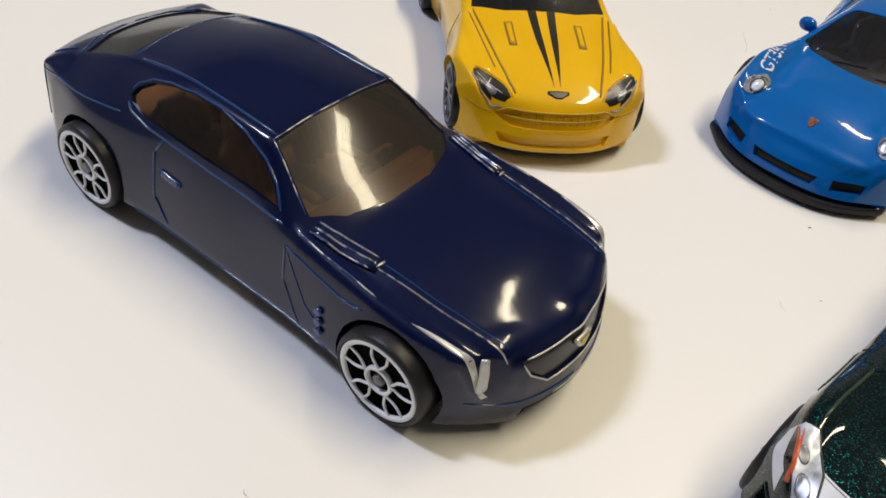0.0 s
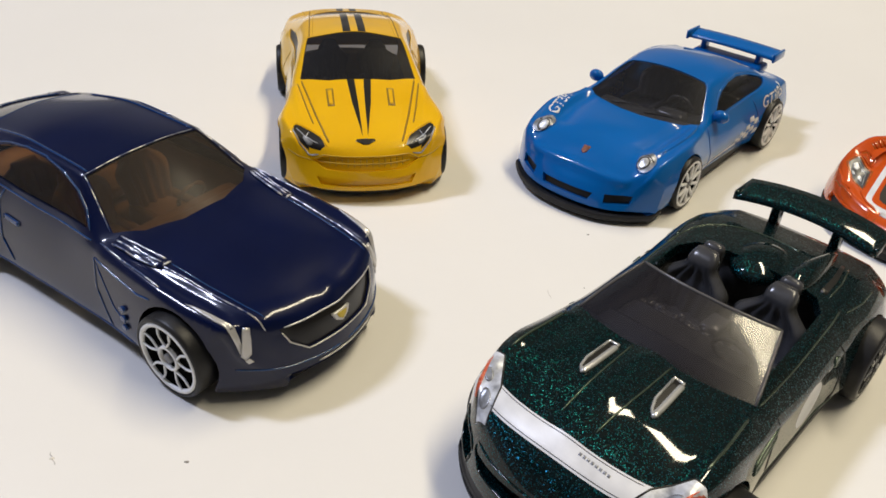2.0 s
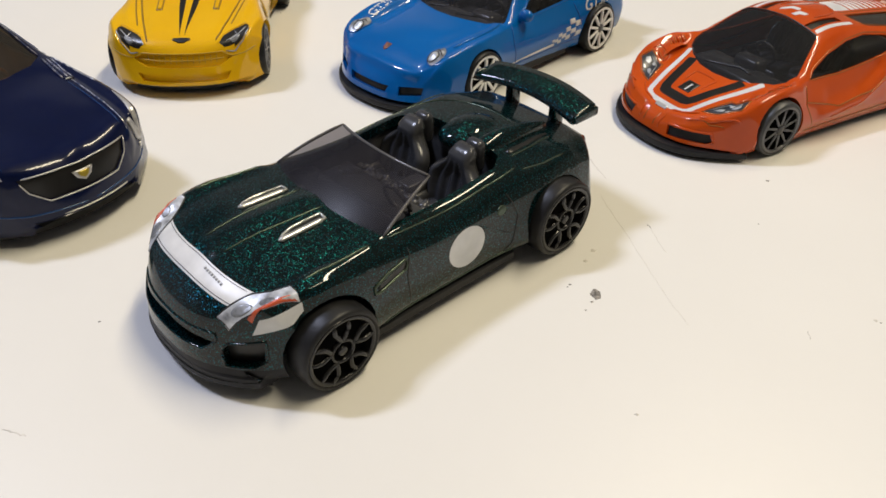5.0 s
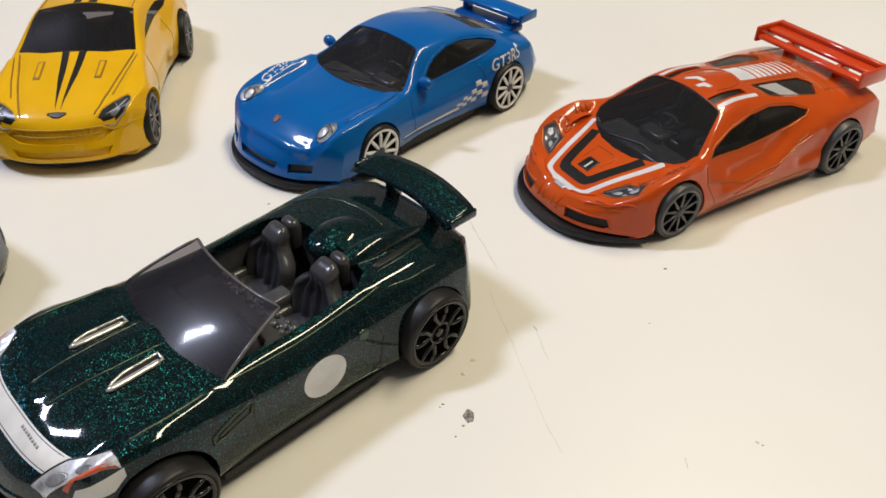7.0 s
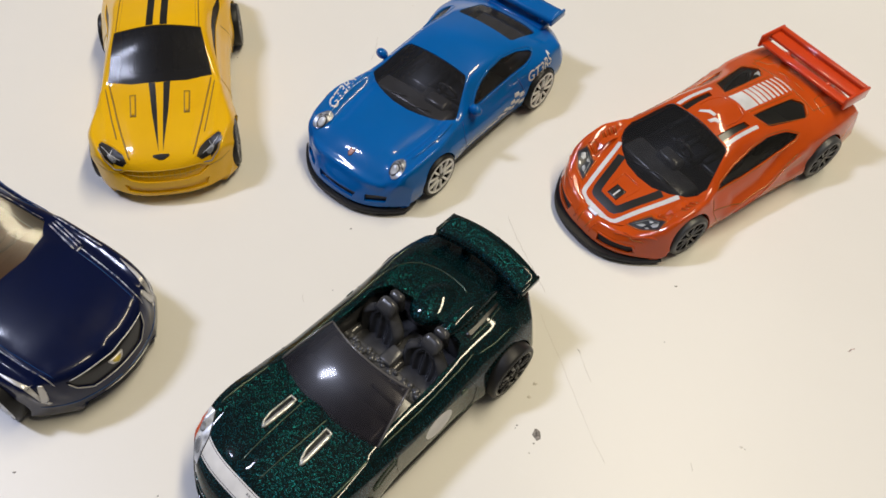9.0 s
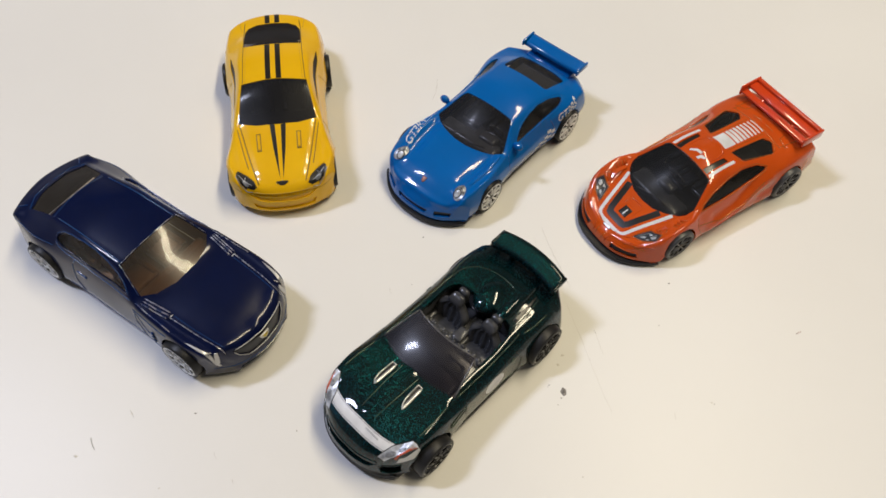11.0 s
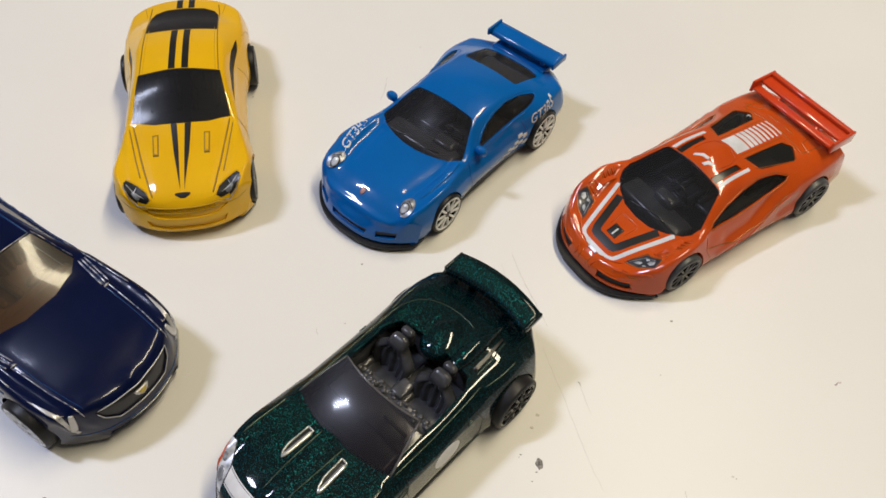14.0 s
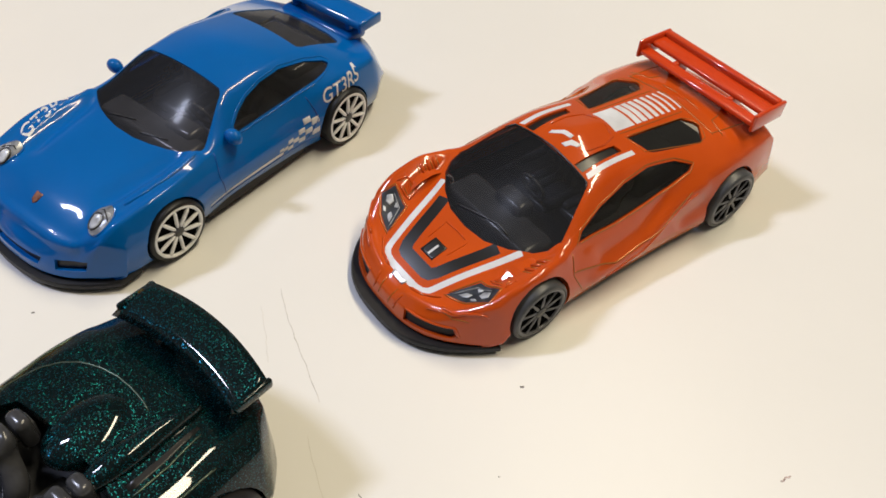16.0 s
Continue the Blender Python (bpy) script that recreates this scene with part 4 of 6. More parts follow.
    for x in (24.9, -24.9):
        for side in (1, -1):
            wheel(car, x, side, (17.2 if x > 0 else 16.9) if side < 0 else 15.7, 5.95, RIM_WHITE, 5, ((-0.2, -0.16), (0.2, 0.16)), 0.17, cap=RIM_GREY, ring=RIM_WHITE, looped=True)
    return car


# ---------------------------------------------------------------- yellow coupe
def yellow_coupe():
    car = toy("toy_coupe", 0.0132, 0.1403, -84.5, "bright yellow toy coupe with twin black racing stripes")
    s = Shell(
        top=[(-43.2, 5), (-42.8, 9.5), (-41.8, 12.2), (-38, 13.2), (-33.6, 13.9), (-24, 16.9), (-14, 18.7), (-4.7, 18.8), (5, 15.6), (9.3, 14.1), (20, 12.6), (28.2, 10.6), (30.6, 8.4), (31.7, 5), (32.0, 2.8)],
        rail_z=[(-43.2, 5), (-41.4, 11.7), (-38, 12.7), (-33, 13.3), (-24, 16.2), (-14, 17.8), (-4.5, 17.9), (7.9, 14.0), (20, 12.3), (27, 10.4), (30, 8), (32, 2.8)],
        rail_y=[(-43.2, 10), (-33, 8.9), (-24, 9.2), (-14, 10.2), (-4.5, 10.2), (7.9, 11.7), (20, 10.6), (27, 9.8), (32, 9)],
        belt_z=[(-43.2, 5), (-36, 11.4), (-33, 12.2), (-22, 13.2), (-8, 12.3), (5, 12.2), (14, 12.6), (20, 12.5), (24, 11.2), (32, 2.8)],
        belt_y=[(-43.2, 12), (-33, 13.8), (-21, 14.7), (-7, 12.9), (6, 13.1), (20, 14.6), (27, 13.8), (32, 12)],
        wide=[(-43.2, 14), (-33, 15.6), (-20.5, 16.2), (-6, 14.5), (6, 14.5), (14, 15.6), (20, 16.7), (24, 16.3), (28, 15.0), (32, 13.0)],
        low=[(-43.2, 4.5), (-36, 3), (-20, 2.4), (20, 2.4), (32, 1.9)], mid=7.5, nose_bow=7.5, tail_bow=9.0, nose_from=8, tail_from=-18)
    s.swell("top", [(-6, 0), (8, 0)], 6.5, 0.7, mirror=False)
    s.swell("top", [(8.5, 11.0), (14, 9.8), (20, 8.6), (26, 7.3)], 0.8, -0.35)
    s.swell("top", [(10, 12.6), (18, 11.6), (23, 10.9)], 0.9, 0.3)
    up = lambda c, n: n.z > 0.15 and c.z > 9.3
    arches(s, 20.2, -20.6, 5.9, 5.3)
    for poly in ([(-4.5, -9.6), (-4.5, 9.6), (7.5, 11.3), (7.5, -11.3)], [(7.5, -11.3), (7.5, 11.3), (9.0, 6), (9.4, 0), (9.0, -6)]):
        s.cut("windscreen", "top", poly, up)
    s.cut("rear_window", "top", [(-21.8, -8.6), (-21.8, 8.6), (-23, 9.0), (-32, 8.6), (-34.2, 7.6), (-35.6, 5), (-36, 0), (-35.6, -5), (-34.2, -7.6), (-32, -8.6), (-23, -9.0)], up)
    s.both("side_window", "side", [(2.8, 14.2), (-1, 15.2), (-7, 15.9), (-14, 15.8), (-18.5, 15.0), (-20, 14.6), (-16, 14.1)], lambda c, n: abs(c.y) > 7 and abs(n.y) > 0.3)
    s.both("headlight", "top", [(28.5, 7.2), (28.8, 8.4), (28.2, 10.0), (27.0, 11.6), (25.2, 12.6), (23.9, 12.7), (23.4, 12.1), (24.8, 9.9), (26.6, 8.0)], up)
    s.cut("grille", "end", [(-7.6, 8.7), (7.6, 8.7), (9.6, 7.6), (7.2, 6.3), (-7.2, 6.3), (-9.6, 7.6)], lambda c, n: c.x > 22 and n.x > 0.1)
    s.cut("air_intake", "end", [(-9, 4.9), (9, 4.9), (8.2, 3.5), (-8.2, 3.5)], lambda c, n: c.x > 22 and n.x > 0.1)
    for y in (0.75, -2.35):
        s.cut("stripe", "top", [(-4.6, y), (-4.6, y + 1.6), (-21.7, y + 1.6), (-21.7, y)], up)
        s.cut("stripe", "top", [(-36.1, y), (-36.1, y + 1.6), (-41.4, y + 1.6), (-41.4, y)], up)
    for k in (1, -1):
        s.cut("stripe", "top", [(9.4, k * 0.75), (9.2, k * 2.35), (17, k * 1.75), (26.8, k * 0.5), (26.8, k * 0.3), (17, k * 0.62)], up)
    tree = s.tree()
    s.emit("body", YELLOW, car, ["skin"], walls={"windscreen": 0.4, "rear_window": 0.4, "side_window": 0.4, "arch": 4.5, "grille": 0.4, "air_intake": 0.5})
    s.emit("windscreen", SMOKE, car, ["windscreen"], 0.12, "dark smoked windscreen", even=15)
    s.emit("rear_window", SMOKE, car, ["rear_window"], 0.12, "dark smoked rear window", even=60)
    s.emit("side_window", SMOKE, car, ["side_window"], 0.2, "dark smoked side window", each=True)
    s.emit("headlight", BLACK_PRINT, car, ["headlight"], -0.02, "black and silver printed headlight", each=True)
    s.emit("stripe", BLACK_PRINT, car, ["stripe"], 0, "black racing stripe", each=True)
    s.emit("grille", YELLOW, car, ["grille"], 0.4, "yellow recessed grille")
    s.emit("air_intake", YELLOW, car, ["air_intake"], 0.5, "yellow recessed air intake")
    for k in range(-6, 7):
        line_on("grille_bar", car, tree, "end", [(k * 1.1, 8.5), (k * 1.1, 7.5), (k * 1.1, 6.5)], 0.08, OLIVE, sink=0.3, mirror=False)
    line_on("grille_bar", car, tree, "end", [(-8.6, 7.6), (0, 7.6), (8.6, 7.6)], 0.14, OLIVE, sink=0.25, mirror=False)
    line_on("grille_frame", car, tree, "end", [(9.6, 7.6), (7.6, 8.75), (0, 8.75), (-7.6, 8.75), (-9.6, 7.6)], 0.13, OLIVE, mirror=False)
    line_on("bumper_crease", car, tree, "end", [(9.6, 7.6), (12, 8.0), (14.4, 8.8)], 0.12, OLIVE)
    line_on("bonnet_seam", car, tree, "top", [(8.0, 11.0), (14, 9.8), (20, 8.6), (25.6, 7.2), (28.6, 6.4)], 0.2, OLIVE_DARK)
    line_on("bonnet_seam", car, tree, "top", [(9, 11.8), (18, 10.2), (23.6, 9.0)], 0.16, OLIVE_DARK)
    line_on("roof_seam", car, tree, "top", [(-4.6, 9.2), (-14, 9.0), (-22, 8.9), (-33, 8.9), (-38, 8.6)], 0.15, OLIVE_DARK)
    line_on("roof_seam", car, tree, "top", [(-4.6, 8.5), (-14, 8.3), (-24, 8.1)], 0.07, OLIVE)
    line_on("door_seam", car, tree, "side", [(7.5, 13), (8.2, 9), (8, 4)], 0.10, OLIVE)
    line_on("door_seam", car, tree, "side", [(-11, 13), (-12, 9), (-10.5, 4)], 0.10, OLIVE)
    line_on("tail_seam", car, tree, "top", [(-33, 9.6), (-36.5, 10.2), (-39, 10.6)], 0.12, OLIVE)
    line_on("tail_seam", car, tree, "side", [(-23, 13.4), (-27, 11.5), (-29.5, 8)], 0.10, OLIVE)
    patch_on("bonnet_vent", car, tree, "top", [(11.8, 5.1), (11.8, 6.5), (17.8, 6.3), (17.8, 5.0)], OLIVE_DARK, lift=0.05)
    patch_on("vent_cover", car, tree, "top", [(12.2, 5.4), (12.2, 6.2), (17.3, 6.0), (17.3, 5.3)], YELLOW, lift=0.2)
    patch_on("badge", car, tree, "top", [(28.0, -1.7), (27.6, -1.6), (27.5, 0), (27.6, 1.6), (28.0, 1.7), (28.7, 0.5), (28.7, -0.5)], BLACK_PRINT, lift=0.12, mirror=False, label="black winged badge")
    line_on("badge_edge", car, tree, "top", [(28.1, -1.8), (27.45, 0), (28.1, 1.8)], 0.09, SILVER, mirror=False)
    line_on("lamp_edge", car, tree, "top", [(28.9, 8.4), (28.3, 10.1), (27.1, 11.75), (25.2, 12.75), (23.9, 12.85)], 0.13, LAMP_GREY, sink=-0.05, label="thin silver lamp edge")
    line_on("lamp_rim", car, tree, "top", [(28.6, 6.9), (26.5, 7.7), (24.6, 9.7), (23.1, 12.1), (23.8, 12.9)], 0.15, YELLOW)
    patch_on("lamp_lens", car, tree, "top", disc(27.0, 10.2, 1.1, 0.5, 12, 130), LAMP_GREY, lift=0.08)
    line_on("lamp_strip", car, tree, "top", [(24.4, 12.2), (26.4, 10.6), (28.2, 8.0)], 0.1, LAMP_PALE, sink=-0.05)
    line_on("lamp_strip", car, tree, "top", [(25.2, 10.0), (26.4, 10.6), (27.4, 10.9)], 0.09, LAMP_PALE, sink=-0.05)
    plate("chassis", BASE, car, 30.0, -40, 12.8, 1.2, 3.0, 7.5, 9, (20.2, -20.6), "dark plastic base plate")
    part("cabin_floor", slab((-24, -11.5, 3.2), (7, 11.5, 8), 1.5), SEAT, car)
    for y in (5, -5):
        bucket_seat(car, -10, y, 6, 15, SEAT, 3.8)
    for x in (20.2, -20.6):
        for side in (1, -1):
            wheel(car, x, side, 15.4 if x > 0 else (17.0 if side > 0 else 16.6), 5.3, RIM_GREY, 10, ((0.0, 0.0),), 0.2)
    return car


# ---------------------------------------------------------------- blue sports car
def blue_coupe():
    car = toy("toy_sports_car", 0.0769, 0.1344, -134.1, "bright blue toy sports car with rear wing and white wheels")
    s = Shell(
        top=[(-36.4, 5.5), (-35.6, 9.5), (-32, 11.6), (-27.5, 13.2), (-15.5, 17.4), (-6, 18.8), (0.8, 18.4), (9, 14.5), (14.2, 12.5), (22, 12.0), (28.2, 10.9), (31.6, 9.2), (34.2, 6.9), (35.6, 4.8), (36.1, 2.6)],
        rail_z=[(-34.5, 5.5), (-32, 11), (-27, 12.7), (-15.5, 16.6), (-5, 17.6), (0.8, 17.3), (9.7, 12.3), (20, 11.2), (27, 9.9), (31, 8.2), (36.1, 2.6)],
        rail_y=[(-34.5, 9.5), (-27, 8.2), (-15.5, 9.0), (-5, 9.4), (0.8, 9.2), (9.7, 11.8), (20, 11), (27, 10.4), (36.1, 10)],
        belt_z=[(-34.5, 5.5), (-32, 10.4), (-27, 12.2), (-19, 12.9), (-10, 11.8), (0, 11.3), (10, 11.7), (19, 12.4), (24, 11.6), (27.4, 9.4), (36.1, 2.6)],
        belt_y=[(-35.2, 11.6), (-31, 13.8), (-28, 14.7), (-19, 15.6), (-6, 13.6), (6, 13.4), (19, 14.8), (27, 13.6), (36.1, 12.8)],
        wide=[(-35.2, 13.2), (-32, 15.6), (-28, 16.3), (-19, 17.0), (-6, 15.5), (6, 15.3), (19, 16.8), (25, 16.4), (36.1, 15.4)],
        low=[(-34.5, 4.5), (-30, 3), (-15, 2.6), (15, 2.6), (36.1, 1.9)], mid=7.0, nose_bow=8.5, tail_bow=5.2, nose_from=10, tail_from=-16, soft=1)
    s.swell("top", [(27, 10.6), (22, 11.8), (17, 12.3), (11, 12.0)], 1.1, 0.8)
    s.swell("top", [(24, 8.4), (17, 9.6), (13, 10.0)], 1.2, -0.4)
    s.swell("top", [(27.8, 10.8)], 2.4, 0.45)
    s.swell("end", [(-10, 7.6), (-5, 8.0), (0, 8.1), (5, 8.0), (10, 7.6)], 0.6, 0.4, mirror=False, where=lambda p: p.x > 22)
    up = lambda c, n: n.z > 0.15 and c.z > 7.5
    arches(s, 19.1, -18.4, 5.6, 5.2, 5.9)
    for poly in ([(1.1, -7.9), (1.1, 7.9), (1.9, 8.8), (8.8, 12.0), (8.8, -12.0), (1.9, -8.8)], [(8.8, -12.0), (8.8, 12.0), (9.6, 12.0), (10.4, 11.4), (11.6, 9.8), (12.7, 7.6), (13.5, 5.0), (14.1, 2), (14.1, -2), (13.5, -5.0), (12.7, -7.6), (11.6, -9.8), (10.4, -11.4), (9.6, -12.0)]):
        s.cut("windscreen", "top", poly, up)
    s.cut("rear_window", "top", [(-16.2, -7.6), (-16.2, 7.6), (-17.0, 8.1), (-25.4, 8.3), (-26.4, 7.8), (-27, 5), (-27, -5), (-26.4, -7.8), (-25.4, -8.3), (-17.0, -8.1)], up)
    s.both("side_window", "side", [(3.4, 12.5), (2.8, 13.5), (1.0, 14.7), (-1.5, 15.8), (-5, 16.6), (-9.5, 16.7), (-15, 15.8), (-18.2, 14.9), (-18.8, 14.5), (-14, 13.7), (-7.5, 12.9), (0, 12.5)], lambda c, n: abs(c.y) > 7 and abs(n.y) > 0.3)
    s.both("headlight", "top", disc(27.4, 11.1, 2.4, 1.6, 20, 20), up)
    s.cut("air_intake", "end", [(-5.4, 5.0), (5.4, 5.0), (4.8, 3.6), (-4.8, 3.6)], lambda c, n: c.x > 22 and n.x > 0.1)
    s.both("side_intake", "end", [(7.4, 5.2), (11.8, 5.6), (11.6, 4.0), (7.6, 3.6)], lambda c, n: c.x > 22 and n.x > 0.1)
    tree = s.tree()
    s.emit("body", BLUE, car, ["skin"], walls={"windscreen": 0.4, "rear_window": 0.4, "side_window": 0.5, "arch": 4.5, "air_intake": 0.8, "side_intake": 0.8})
    s.emit("windscreen", SMOKE_DULL, car, ["windscreen"], 0.12, "dark smoked windscreen", even=60)
    s.emit("rear_window", SMOKE_DULL, car, ["rear_window"], 0.12, "dark smoked rear window", even=60)
    s.emit("side_window", SMOKE_DULL, car, ["side_window"], 0.25, "dark smoked side window", each=True)
    s.emit("headlight", LAMP_GREY, car, ["headlight"], -0.12, "silver grey printed headlight", each=True)
    s.emit("air_intake", BLACK_PRINT, car, ["air_intake"], 0.7, "dark front air intake")
    s.emit("side_intake", BLACK_PRINT, car, ["side_intake"], 0.7, "dark corner air intake", each=True)
    line_on("lamp_rim", car, tree, "top", disc(27.4, 11.1, 2.5, 1.7, 20, 20) + disc(27.4, 11.1, 2.5, 1.7, 20, 20)[:1], 0.14, BLUE)
    patch_on("lamp_lens", car, tree, "top", disc(28.1, 10.8, 0.95, 0.8, 14), LAMP_PALE, lift=0.17)
    patch_on("lamp_lens", car, tree, "top", disc(26.6, 11.6, 0.5, 0.45, 12), LAMP_PALE, lift=0.17)
    line_on("lamp_bezel", car, tree, "top", disc(28.1, 10.8, 1.15, 1.0, 14) + disc(28.1, 10.8, 1.15, 1.0, 14)[:1], 0.13, BLACK_PRINT, sink=-0.12)
    line_on("lamp_bezel", car, tree, "top", [(27.2, 12.4), (26.2, 10.6), (26.6, 9.6)], 0.14, BLACK_PRINT, sink=-0.12)
    line_on("wing_crest", car, tree, "top", [(10.6, 12.3), (14, 12.7), (17, 12.9), (21, 12.6), (24.6, 11.9)], 0.3, BLUE, sink=0.1)
    line_on("door_seam", car, tree, "side", [(8.2, 12), (9.2, 8.8), (8.2, 3.8)], 0.11, BLUE_DARK)
    line_on("door_seam", car, tree, "side", [(-11.2, 12.3), (-12.2, 8.4), (-9, 4.4)], 0.11, BLUE_DARK)
    line_on("sill_line", car, tree, "side", [(12, 4.2), (0, 4.3), (-12, 4.4)], 0.10, BLUE_DARK)
    line_on("window_frame", car, tree, "side", [(3.8, 12.3), (3.1, 13.7), (1.2, 15.0), (-1.4, 16.1), (-5, 16.95), (-9.6, 17.05), (-15.1, 16.1), (-18.5, 15.2), (-19.3, 14.6), (-14, 13.4), (-7.5, 12.6), (0, 12.2), (3.8, 12.2)], 0.12, BLUE)
    line_on("wiper", car, tree, "top", [(12.8, -5.5), (11.4, 0.5)], 0.14, BLACK_PRINT, mirror=False)
    line_on("wiper", car, tree, "top", [(12.9, 2), (11.2, 7.5)], 0.14, BLACK_PRINT, mirror=False)
    patch_on("badge", car, tree, "top", [(29.4, -0.7), (29.4, 0.7), (30.6, 0.55), (31.0, 0), (30.6, -0.55)], CREST, lift=0.1, mirror=False, label="small dark red and brown crest")
    for sy in (1, -1):
        # side stripe that breaks up into checks towards the rear wheel
        patch_on("side_stripe", car, tree, "side", [(12.0, 4.7), (12.0, 4.9), (-4, 5.4), (-4, 4.8)], WHITE_PRINT, sign=sy, mirror=False, label="white side stripe")
        for i in range(8):
            for j in range(4):
                wide, tall = 0.85 + 0.12 * i, 0.5 + 0.1 * i
                x0, z0 = -3.4 - 0.85 * i - 0.06 * i * i, 4.7 + tall * j + 0.12 * i
                if (i + j) % 2 == 0 and x0 - wide > -13.0 and (j < 3 or i > 4):
                    patch_on("check", car, tree, "side", [(x0, z0), (x0, z0 + tall), (x0 - wide, z0 + tall + 0.1), (x0 - wide, z0 + 0.1)], WHITE_PRINT, sign=sy, mirror=False, rings=2)
    word_on("lettering", "GT3RS", tree, "side", (-13.6, 10.1), 2.2, 6, WHITE_PRINT, car, 1, 0.4, "white printed lettering", 1.0, 0.012)
    word_on("lettering", "GT3RS", tree, "top", (24.4, -10.7), 2.4, 192, WHITE_PRINT, car, 1, 0.45, "white printed lettering", 1.05, 0.012)
    for sy in (1, -1):
        arm = tube([(4.8, sy * 12.2, 12.2), (4.7, sy * 13.2, 12.7), (4.5, sy * 13.6, 13.1)], 0.7, 8)
        shell = blob(4.6, sy * 14.0, 13.3, 1.15, 1.6, 1.25)
        part("mirror", joined(arm, shell), BLUE, car)
    # rear wing: blade, end plates and two struts
    blade = bmesh.new()
    rows = []
    for k in range(25):
        y = -10.3 + 20.6 * k / 24
        lift = 0.5 * (1 - (y / 10.8) ** 2)
        rows.append([blade.verts.new((px - 0.02 * y * y / 4, y, pz + lift)) for px, pz in ((-29.0, 14.8), (-30.6, 15.4), (-33.2, 15.8), (-34.2, 15.9), (-34.2, 15.3), (-32.2, 14.8), (-30.2, 14.4))])
    for a, b in zip(rows[:-1], rows[1:]):
        for k in range(7):
            blade.faces.new((a[k], b[k], b[(k + 1) % 7], a[(k + 1) % 7]))
    blade.faces.new(rows[0])
    blade.faces.new(rows[-1][::-1])
    bmesh.ops.recalc_face_normals(blade, faces=blade.faces)
    wing = part("rear_wing", blade, BLUE, car, "blue raised rear wing")
    for sy in (1, -1):
        part("end_plate", slab((-35.2, sy * 10.4 - 0.35, 14.4), (-29.2, sy * 10.4 + 0.35, 16.4), 0.3), BLUE, wing)
        part("strut", slab((-33.0, sy * 6.6 - 0.6, 11.0), (-30.2, sy * 6.6 + 0.6, 15.2), 0.4), BLUE, wing)
    part("tail_deck", slab((-33.8, -8.4, 11.0), (-28.5, 8.4, 13.0), 0.8, 3), BLUE, car)
    plate("front_splitter", BASE, car, 37.0, 25.6, 15.2, 0.8, 1.9, 8.5, 0, (19.1,), "black front splitter")
    plate("chassis", BASE, car, 34, -32, 14.4, 1.2, 3.2, 8, 6, (19.1, -18.4), "dark plastic base plate")
    part("cabin_floor", joined(slab((-20, -11.2, 3.2), (9, 11.2, 7), 1.5), slab((-12.5, -13.4, 3.2), (12.6, 13.4, 5.4), 0.5)), SEAT, car)
    part("dashboard", joined(slab((6.4, -10.4, 6), (11.8, 10.4, 11.3), 1.2, 3), slab((4.6, 1.8, 8.6), (8.4, 8.0, 12.2), 1.0, 3), slab((2, -1.3, 6), (8, 1.3, 9.6), 0.6, 3)), SEAT, car)
    rim = [(3.0 + 0.7 * math.cos(a), 4.8 + 2.5 * math.sin(a), 12.0 + 2.2 * math.cos(a)) for a in (2 * math.pi * k / 20 for k in range(21))]
    part("steering_wheel", tube(rim, 0.35, 8), SEAT, car)
    part("parcel_shelf", joined(slab((-33, -10.6, 5), (-14, 10.6, 10.4), 1.2, 3), slab((-26, -7.6, 9), (-15, 7.6, 12.0), 1.0, 3)), SEAT, car)
    for y in (4.8, -4.8):
        bucket_seat(car, -5.6, y, 6.4, 16.2, SEAT, 4.1)
    for x in (19.1, -18.4):
        for side in (1, -1):
            wheel(car, x, side, 16.6 if x > 0 else (17.4 if side > 0 else 15.0), 5.2 if x > 0 else 5.4, RIM_WHITE, 10, ((0.0, 0.0),), 0.32, cap=RIM_DARK)
    return car


